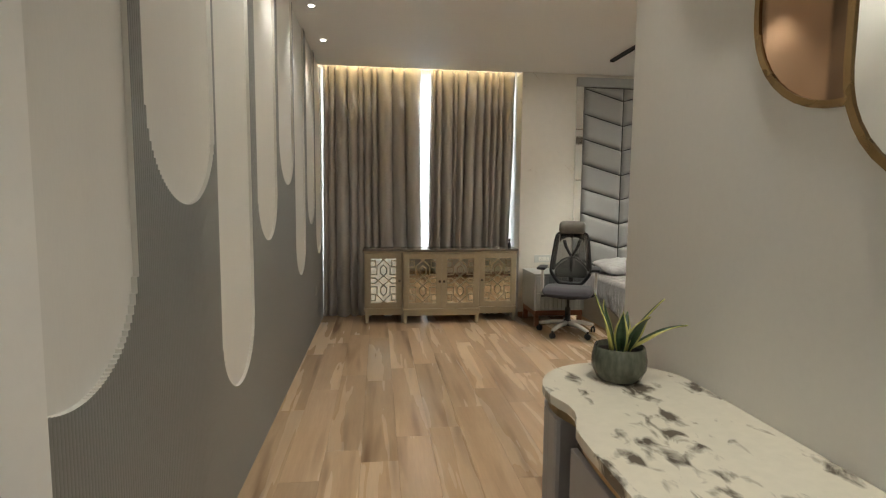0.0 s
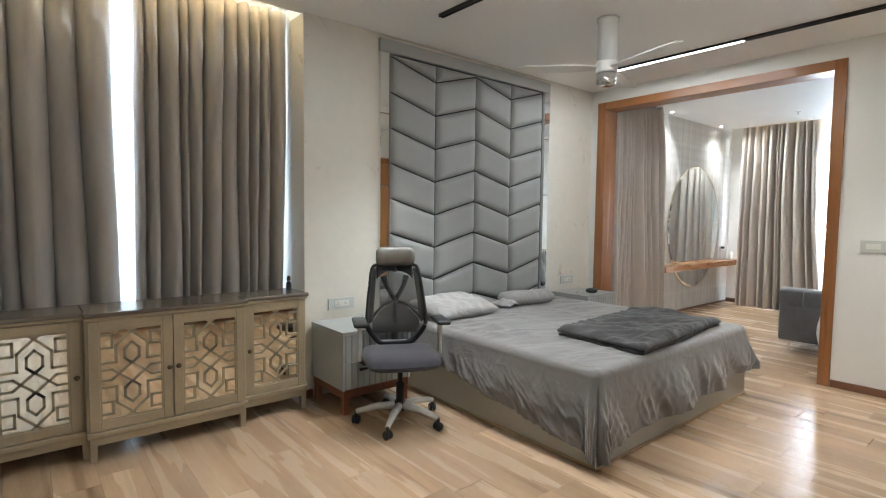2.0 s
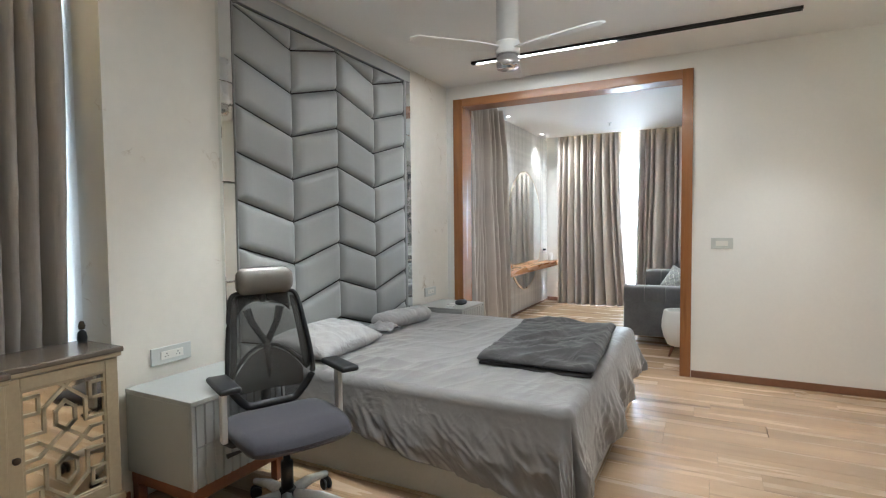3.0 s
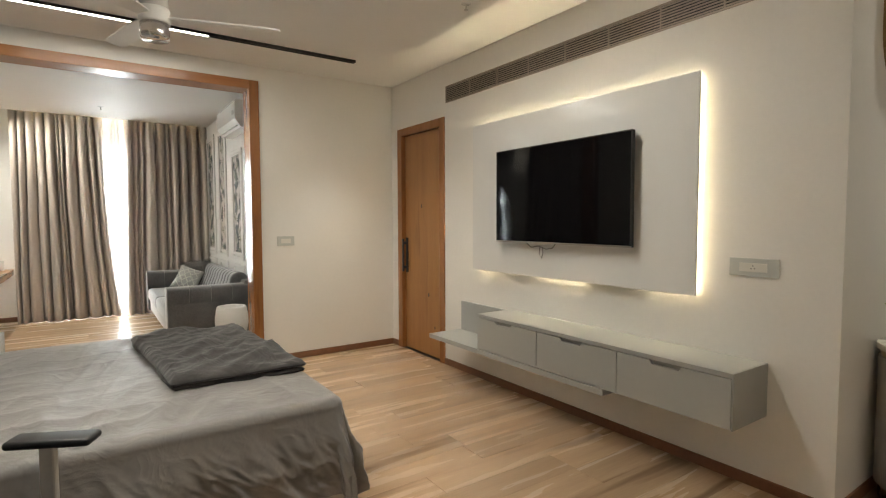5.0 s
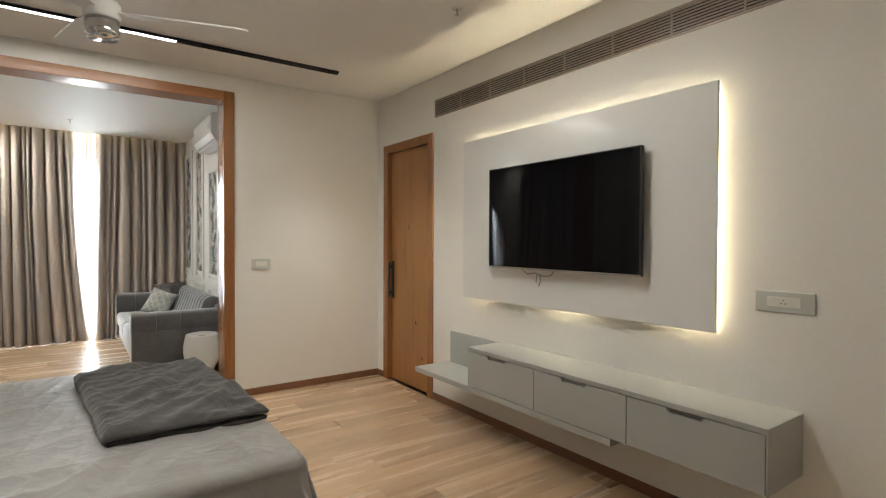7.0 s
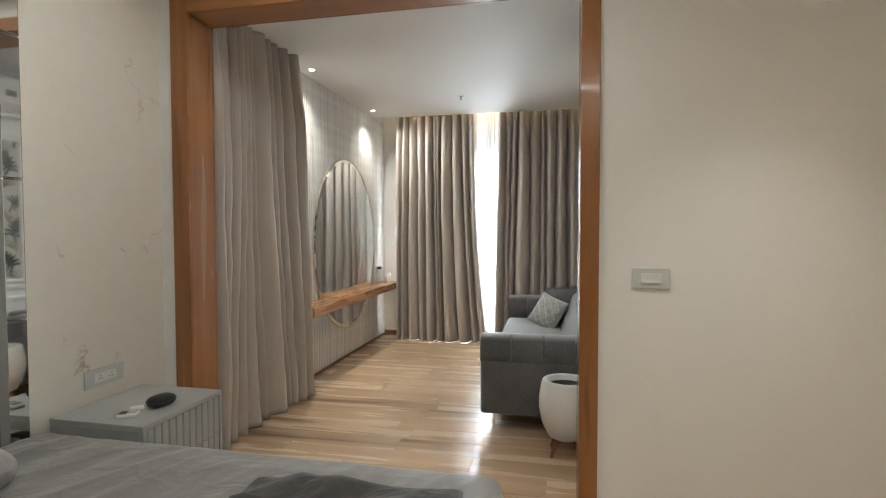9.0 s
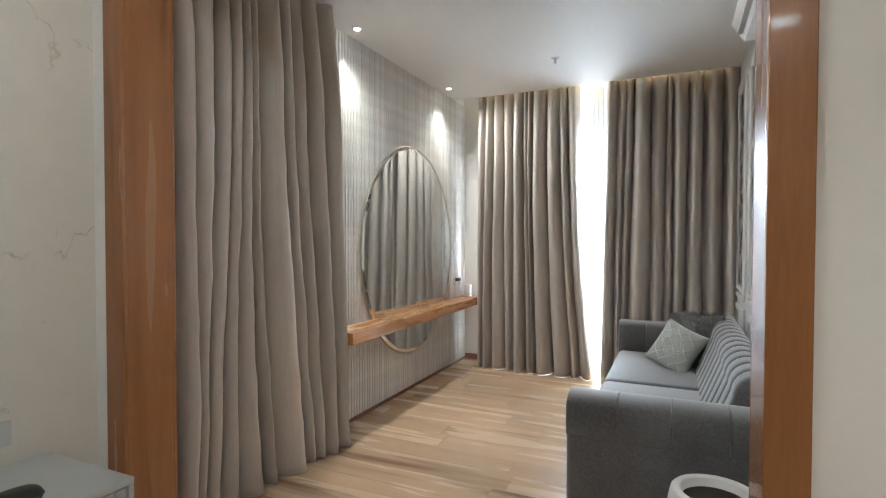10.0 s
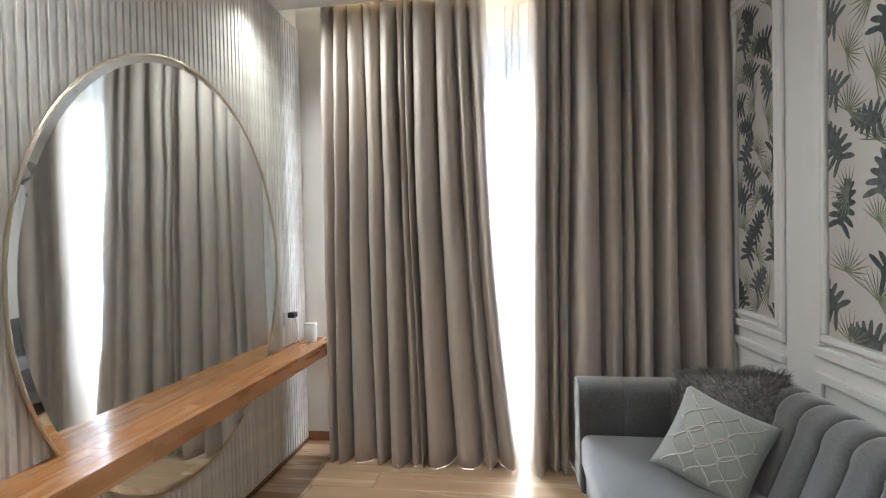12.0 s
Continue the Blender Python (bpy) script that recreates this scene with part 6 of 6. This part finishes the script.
# moulded panels with leaf wallpaper
def leaf_shape(rnd, kind):
    """An outline of a broad notched leaf or a fan of narrow blades, tip upwards, about 1 high."""
    if kind == 0:
        polys = []
        lobes = 6
        for s in (-1, 1):
            for k in range(lobes):
                t = k / (lobes - 1)
                root = 0.10 + 0.62 * t
                ang = radians(118 - 92 * t)
                ln = 0.50 * (1 - 0.30 * t) * rnd.uniform(0.92, 1.06)
                d = (s * math.sin(ang), math.cos(ang))
                nx_, nz_ = -d[1], d[0]
                wid = 0.072
                ring = []
                for q in range(12):
                    a = 2 * math.pi * q / 12
                    al, ac = 0.5 + 0.5 * math.cos(a), math.sin(a)
                    bend = -0.10 * al * al
                    ring.append((d[0] * ln * al + nx_ * wid * ac * (0.75 + 0.5 * al * (1 - al)), root + (d[1] + bend) * ln * al + nz_ * wid * ac))
                polys.append(ring)
        core = [(0.20 * math.sin(math.pi * (0.1 + 0.8 * q / 8)), q / 8) for q in range(9)] + [(0.0, 1.06)]
        polys.append(core + [(-x, z) for x, z in reversed(core[:-1])])
        return polys
    fans = []
    for i in range(15):
        a = radians(-98 + 14 * i)
        ln = 0.85 + 0.15 * rnd.random()
        d = (math.sin(a), math.cos(a))
        nrm = (d[1], -d[0])
        w = 0.026
        fans.append([(nrm[0] * 0.012, nrm[1] * 0.012 + 0.1), (d[0] * ln * 0.5 + nrm[0] * w, 0.1 + d[1] * ln * 0.5 + nrm[1] * w), (d[0] * ln, 0.1 + d[1] * ln), (d[0] * ln * 0.5 - nrm[0] * w, 0.1 + d[1] * ln * 0.5 - nrm[1] * w), (-nrm[0] * 0.012, -nrm[1] * 0.012 + 0.1)])
    return fans


M_PAPER = material("wallpaper_pale", (0.58, 0.54, 0.51), 0.7, 0, 30, 0.04, 0.05)
M_LEAFPRINT = [material("leaf_print_slate", (0.060, 0.073, 0.074), 0.7, 0, 45, 0.75), material("leaf_print_olive", (0.20, 0.205, 0.145), 0.7, 0, 45, 0.5), material("leaf_print_teal", (0.105, 0.12, 0.118), 0.7, 0, 45, 0.7)]


def wall_moulding(x0, x1, z0, z1, y, parent, name="moulding", w=0.045):
    bm = box(x0, x1, y, y + 0.022, z0, z0 + w, 0.008)
    box(x0, x1, y, y + 0.022, z1 - w, z1, 0.008, bm=bm)
    box(x0, x0 + w, y, y + 0.021, z0 + w, z1 - w, 0.008, bm=bm)
    box(x1 - w, x1, y, y + 0.021, z0 + w, z1 - w, 0.008, bm=bm)
    part(name, bm, M_WHITEMATT, parent)


def paper_panel(x0, x1, z0, z1, seed):
    y = 4.42
    p = thing("wall_panel", ((x0 + x1) / 2, y, z0), "white moulded panel with grey-green tropical leaf wallpaper", "wall panel", "moulded panels behind the sofa", "structure")
    wall_moulding(x0 - 0.075, x1 + 0.075, z0 - 0.095, z1 + 0.075, y, p, "outer_moulding")
    wall_moulding(x0 - 0.03, x1 + 0.03, z0 - 0.03, z1 + 0.03, y, p, "inner_moulding", 0.03)
    part("wallpaper", box(x0, x1, y, y + 0.003, z0, z1), M_PAPER, p, "pale leaf-printed paper")
    wall_moulding(x0 - 0.075, x1 + 0.075, 0.13, z0 - 0.15, y, p, "lower_moulding")
    rnd = random.Random(seed)
    bms = [bmesh.new() for _ in range(3)]
    layer = 0
    step = 0.135
    nz = int((z1 - z0) / step)
    nx = max(2, round((x1 - x0) / 0.165))
    for i in range(nz + 1):
        for j in range(nx):
            cx = x0 + (x1 - x0) * (j + 0.5 + 0.25 * ((i % 2) - 0.5)) / nx + rnd.uniform(-0.02, 0.02)
            cz = z0 + i * step + rnd.uniform(-0.03, 0.03)
            kind = (i + j) % 2
            s = rnd.uniform(0.150, 0.185) * (1.0 if kind == 0 else 0.8)
            a = radians(rnd.choice((-55, -30, 20, 40, 70, -80)))
            col = 1 if kind == 1 else (0 if rnd.random() < 0.6 else 2)
            layer += 1
            for poly in leaf_shape(rnd, kind):
                layer += 0.1
                yy = y + 0.0034 + 0.00002 * layer
                q = [(cx + s * (px * math.cos(a) - pz * math.sin(a)), cz + s * (px * math.sin(a) + pz * math.cos(a))) for px, pz in poly]
                q = [(min(max(px, x0 + 0.002), x1 - 0.002), min(max(pz, z0 + 0.002), z1 - 0.002)) for px, pz in q]
                bm = bms[col]
                bm.faces.new([bm.verts.new((px, yy, pz)) for px, pz in q])
    for bm, m in zip(bms, M_LEAFPRINT):
        tagged(part("leaf_print", bm, m, p, "printed leaves"), kind="stuff")


paper_panel(8.45, 8.87, 0.975, 2.58, 3)
paper_panel(7.68, 8.05, 0.975, 2.58, 5)
paper_panel(6.80, 7.22, 0.975, 2.20, 9)
paper_panel(5.70, 6.36, 0.975, 2.20, 12)


def air_conditioner():
    a = thing("air_conditioner", (6.6, 4.53, 2.36), "white split air conditioner on the sitting room wall", "air conditioner")
    x0, x1, y0, y1, z0, z1 = 6.05, 6.98, 4.42, 4.65, 2.40, 2.70
    pts = [(y0, z0 + 0.03), (y0, z1), (y1 - 0.02, z1), (y1, z1 - 0.03), (y1, z0 + 0.09), (y1 - 0.06, z0), (y0 + 0.05, z0)]
    part("casing", prism(pts, x0, x1, "x", bev=0.006), M_WHITE, a)
    part("louvre", box(x0 + 0.06, x1 - 0.06, y1 - 0.075, y1 - 0.02, z0 + 0.020, z0 + 0.030, 0.003), M_SWITCH, a)
    part("display", box(x0 + 0.05, x0 + 0.14, y1, y1 + 0.002, z0 + 0.14, z0 + 0.19), M_GREYLAC_D, a)


air_conditioner()


def sofa():
    s = thing("sofa", (7.38, 4.9, 0), "grey velvet sofa with channel-stitched back and arms on metal legs", "sofa")
    x0, x1, yb, yf = 6.155, 8.61, 4.46, 5.345
    at = 0.21
    part("base", box(x0 + 0.02, x1 - 0.02, yb + 0.03, yf - 0.03, 0.12, 0.27, 0.02, seg=3), M_VELVET, s, "", True)

    def channel(n, place, name, lab=""):
        """Soft upright channels in a row: place(i, n) gives a bmesh."""
        for i in range(n):
            part(name, place(i, n), M_VELVET, s, lab, True)
    # arms: flat outer face, rounded top, split in channels along their length
    for xa in (x0, x1 - at):
        part("arm", box(xa, xa + at, yb + 0.02, yf, 0.12, 0.585, 0.025, seg=3), M_VELVET, s, "", True)

        def arm_piece(i, n, xa=xa):
            a, b = yb + 0.02 + (yf - yb - 0.02) * i / n, yb + 0.02 + (yf - yb - 0.02) * (i + 1) / n
            prof = []
            for k in range(13):
                t = math.pi * k / 12
                prof.append((xa + at / 2 + (at / 2 + 0.006) * math.cos(t), 0.585 + 0.086 * math.sin(t) ** 0.42))
            inner_east, inner_west = (0.28, 0.50) if xa == x0 else (0.50, 0.28)
            prof = [(xa + at + 0.006, inner_east)] + prof + [(xa - 0.006, inner_west)]
            return prism(prof, a + 0.0015, b - 0.0015, "y", bev=0.006)
        channel(4, arm_piece, "arm_channel")
    # seat cushions
    n = 2
    w = (x1 - x0 - 2 * at) / n
    for i in range(n):
        a = x0 + at + i * w
        part("seat_cushion", box(a + 0.004, a + w - 0.004, yb + 0.20, yf - 0.005, 0.27, 0.435, 0.04, seg=4), M_VELVET, s, "plain grey velvet cushion", True)
    # back: channels with a rolled top
    k = 14
    wch = (x1 - x0 - 2 * at) / k

    def back_piece(i, n):
        a = x0 + at + i * wch

        def fn(u, v):
            t = v
            if t < 0.55:
                y, z = yb + 0.31 - 0.11 * (t / 0.55), 0.40 + 0.28 * (t / 0.55)
                ny, nz = 0.93, 0.36
            else:
                ang = (t - 0.55) / 0.45 * math.pi * 0.95
                y, z = yb + 0.11 + 0.09 * math.cos(ang), 0.68 + 0.09 * math.sin(ang)
                ny, nz = math.cos(ang), math.sin(ang)
            bulge = 0.014 * (1 - (2 * u - 1) ** 6)
            return (a + wch * u, y + ny * bulge, z + nz * bulge)
        bm = grid(fn, 8, 24)
        ret = bmesh.ops.extrude_edge_only(bm, edges=[e for e in bm.edges if e.is_boundary])
        for v in [g for g in ret["geom"] if isinstance(g, bmesh.types.BMVert)]:
            v.co.y, v.co.z = yb + 0.10, max(0.40, v.co.z - 0.06)
        return bm
    channel(k, back_piece, "back_channel")
    part("back", box(x0 + 0.03, x1 - 0.03, yb, yb + 0.10, 0.14, 0.70, 0.03, seg=3), M_VELVET, s, "", True)
    for x in (x0 + 0.06, x1 - 0.10):
        for y in (yb + 0.06, yf - 0.10):
            bm = box(x, x + 0.035, y, y + 0.020, 0, 0.12, 0.003)
            for v in bm.verts:
                if v.co.z < 0.02:
                    v.co.x += 0.008 * (1 if v.co.x < x + 0.017 else -1)
            box(x, x + 0.035, y - 0.07 if y > 4.9 else y + 0.02, y if y > 4.9 else y + 0.09, 0.106, 0.12, 0.002, bm=bm)
            part("leg", bm, M_CHROME, s, "polished metal leg")


sofa()
M_SILVER = cloth_material("cushion_silver", (0.40, 0.41, 0.39), 0.45, 500, 0, 0.12, 0.3)


def patterned_cushion():
    c = thing("cushion", (7.925, 4.90, 0.435), "silver-grey square cushion with a pale interlaced pattern", "cushion")
    m = Matrix.Translation((7.925, 4.90, 0.575)) @ Vector((-0.80, 0.42, 0.45)).to_track_quat("Z", "Y").to_matrix().to_4x4() @ Matrix.Rotation(radians(-20), 4, "Z")
    sz, h = 0.35, 0.12

    def top(a, b, sgn):
        f = max(0.0, (1 - abs(a) ** 2.4) * (1 - abs(b) ** 2.4)) ** 0.5
        return Vector((a * sz / 2 * (0.92 + 0.08 * b * b), b * sz / 2 * (0.92 + 0.08 * a * a), sgn * h / 2 * f))
    bm = grid(lambda u, v: top(u * 2 - 1, v * 2 - 1, 1), 22, 22)
    grid(lambda u, v: top(u * 2 - 1, v * 2 - 1, -1), 22, 22, bm)
    bmesh.ops.remove_doubles(bm, verts=bm.verts, dist=0.0008)
    part("cover", moved(bm, m), M_SILVER, c, "", True)
    bm = bmesh.new()
    for i in range(-1, 2):
        for ph in (0, math.pi):
            for turn in (0, 1):
                pts = []
                for j in range(25):
                    t = -0.86 + 1.72 * j / 24
                    o = i * 0.52 + 0.26 * math.sin(t * 5.4 + ph)
                    if abs(o) > 0.88:
                        o = math.copysign(0.88, o)
                    a, b = (t, o) if turn else (o, t)
                    pts.append(top(a, b, 1) + Vector((0, 0, 0.0012)))
                if turn == 0 or i == 0:
                    tube(pts, 0.0036, 4, bm)
    part("pattern", moved(bm, m), M_PATTERN, c, "shiny pale interlaced print")


M_PATTERN = material("pattern_pale", (0.66, 0.66, 0.60), 0.3, 0.3, 60, 0.1)
patterned_cushion()


def fur_cushion():
    c = thing("fur_cushion", (8.07, 4.78, 0.435), "fluffy dark grey fur cushion leaning behind the patterned one", "cushion")
    m = Matrix.Translation((8.07, 4.78, 0.61)) @ Vector((-0.72, 0.55, 0.42)).to_track_quat("Z", "Y").to_matrix().to_4x4() @ Matrix.Rotation(radians(8), 4, "Z")
    sz, h = 0.40, 0.13

    def top(a, b, sgn):
        f = max(0.0, (1 - abs(a) ** 2.4) * (1 - abs(b) ** 2.4)) ** 0.5
        return Vector((a * sz / 2, b * sz / 2, sgn * h / 2 * f))
    bm = grid(lambda u, v: top(u * 2 - 1, v * 2 - 1, 1), 16, 16)
    grid(lambda u, v: top(u * 2 - 1, v * 2 - 1, -1), 16, 16, bm)
    bmesh.ops.remove_doubles(bm, verts=bm.verts, dist=0.0008)
    part("body", moved(bm, m), M_FUR, c, "", True)
    rnd = random.Random(6)
    bm = bmesh.new()
    for i in range(5200):
        a, b = rnd.uniform(-1, 1), rnd.uniform(-1, 1)
        if i % 4 == 0:
            a, b = (math.copysign(1, a), b) if rnd.random() < 0.5 else (a, math.copysign(1, b))
        p = top(a, b, 1 if rnd.random() < 0.6 else -1)
        d = Vector((a * abs(a) * 1.0 + rnd.uniform(-0.6, 0.6), b * abs(b) + rnd.uniform(-0.6, 0.6), (1 if p.z >= 0 else -1) * 0.8 + rnd.uniform(-0.4, 0.4))).normalized()
        ln = rnd.uniform(0.022, 0.05)
        s = d.orthogonal().normalized() * 0.0016
        k = Vector((rnd.uniform(-1, 1), rnd.uniform(-1, 1), rnd.uniform(-1, 1))) * 0.012
        v = [bm.verts.new(x) for x in (p - s, p + s, p + d * ln * 0.6 + k * 0.4 + s * 0.6, p + d * ln + k, p + d * ln * 0.6 + k * 0.4 - s * 0.6)]
        bm.faces.new(v)
    tagged(part("fur", moved(bm, m), M_FUR, c, "long grey strands"), kind="stuff")


M_FUR = material("fur_grey", (0.24, 0.23, 0.22), 0.8, 0, 60, 0.4)
fur_cushion()


def planter():
    x, y = 5.90, 4.765
    p = thing("planter", (x, y, 0), "white barrel-shaped planter on brown wooden legs beside the sofa", "planter")
    prof = [(0.0, 0.105), (0.085, 0.105), (0.110, 0.118), (0.150, 0.20), (0.168, 0.29), (0.166, 0.36), (0.152, 0.44), (0.146, 0.462), (0.140, 0.468), (0.118, 0.468), (0.112, 0.462), (0.114, 0.43), (0.0, 0.43)]
    part("body", lathe(prof, x, y, 48), M_WHITEMATT, p, "", True)
    part("soil", lathe([(0.0, 0.436), (0.111, 0.433)], x, y, 24), M_SOIL, p)
    for k in range(4):
        a = math.pi / 4 + k * math.pi / 2
        part("leg", tube([(x + q * math.cos(a), y + q * math.sin(a), z) for q, z in ((0.07, 0.125), (0.095, 0.07), (0.125, 0.0))], [0.019, 0.016, 0.010]), M_BASEWOOD, p, "tapered brown wooden leg", True)


planter()


# ---- far room ----
def dresser():
    d = thing("dresser", (0.83, -2.9, 0), "white chest of drawers with dark knobs in the far room", "chest of drawers")
    x0, x1, y0, y1, zt = 0.49, 0.97, -4.3, -2.6, 0.72
    part("body", box(x0 + 0.02, x1, y0, y1, 0.10, zt - 0.03, 0.004), M_WHITE, d)
    part("top", box(x0, x1, y0 - 0.015, y1 + 0.015, zt - 0.03, zt, 0.005), M_WHITE, d)
    for i in range(3):
        z0 = 0.12 + i * 0.19
        for a, b in ((y0 + 0.02, (y0 + y1) / 2 - 0.006), ((y0 + y1) / 2 + 0.006, y1 - 0.02)):
            dr = part("drawer", box(x0 + 0.004, x0 + 0.02, a, b, z0, z0 + 0.18, 0.003), M_WHITE, d)
            part("knob", moved(lathe([(0, 0), (0.007, 0), (0.015, 0.018), (0.0, 0.026)], 0, 0, 12), Matrix.Translation((x0 + 0.004, (a + b) / 2, z0 + 0.09)) @ Matrix.Rotation(-math.pi / 2, 4, "Y")), M_KNOB, dr, "dark knob", True)
    for x in (x0 + 0.03, x1 - 0.07):
        for y in (y0 + 0.02, y1 - 0.06):
            part("leg", box(x, x + 0.04, y, y + 0.04, 0, 0.10, 0.003), M_WHITE, d)
    pillow("folded_cloth", (0.68, -2.85, 0.775), 0.34, 0.40, 0.12, 10, M_WHITEMATT, "white folded cloth on the white dresser", 8, category="cloth")
    pillow("folded_cloth", (0.69, -2.86, 0.865), 0.26, 0.32, 0.09, -14, M_WHITEMATT, "white folded cloth heaped on the white dresser", 4, category="cloth")


dresser()
led_strip("linear_lamp", box(-1.0, 0.6, -7.3, -7.25, 2.965, 2.998), M_LINE_FAR, "glowing linear lamp on the far room's ceiling")

# ---- floor planks ----
floor = structure("floor", box(-0.70, 9.50, 0.80, 7.58, -0.06, -0.012), M_BROWN, "pale oak plank floor with darker heartwood streaks", "floor")
W, L, G = 0.193, 1.22, 0.0007
shapes = {}


def plank_mesh(w, ln):
    key = (round(w, 3), round(ln, 3))
    if key not in shapes:
        bm = box(-w / 2, w / 2, -ln / 2, ln / 2, -0.012, 0.0)
        top = [e for e in bm.edges if all(v.co.z > -0.001 for v in e.verts)]
        bmesh.ops.bevel(bm, geom=top, offset=0.0009, segments=1, affect="EDGES")
        me = bpy.data.meshes.new("plank")
        bm.to_mesh(me)
        bm.free()
        me.materials.append(M_FLOOR)
        shapes[key] = me
    return shapes[key]


def lay_planks(x0, x1, y0, y1, seed):
    rnd = random.Random(seed)
    x = x0
    while x < x1 - 0.01:
        w = min(W, x1 - x)
        y = y0 - rnd.uniform(0.0, 1.0) * L
        while y < y1:
            a, b = max(y, y0), min(y + L, y1)
            if b - a > 0.03:
                ob = new("plank", plank_mesh(w - G, round(b - a, 2) - G))
                ob.location = (x + w / 2, (a + b) / 2, rnd.uniform(-0.0004, 0.0))
                ob.parent = floor
            y += L
        x += W


lay_planks(-0.70, 1.0, 0.80, TVY, 1)
lay_planks(-0.70, EX0, TVY, 7.55, 2)
lay_planks(EX0, 9.45, 4.42, 7.11, 3)
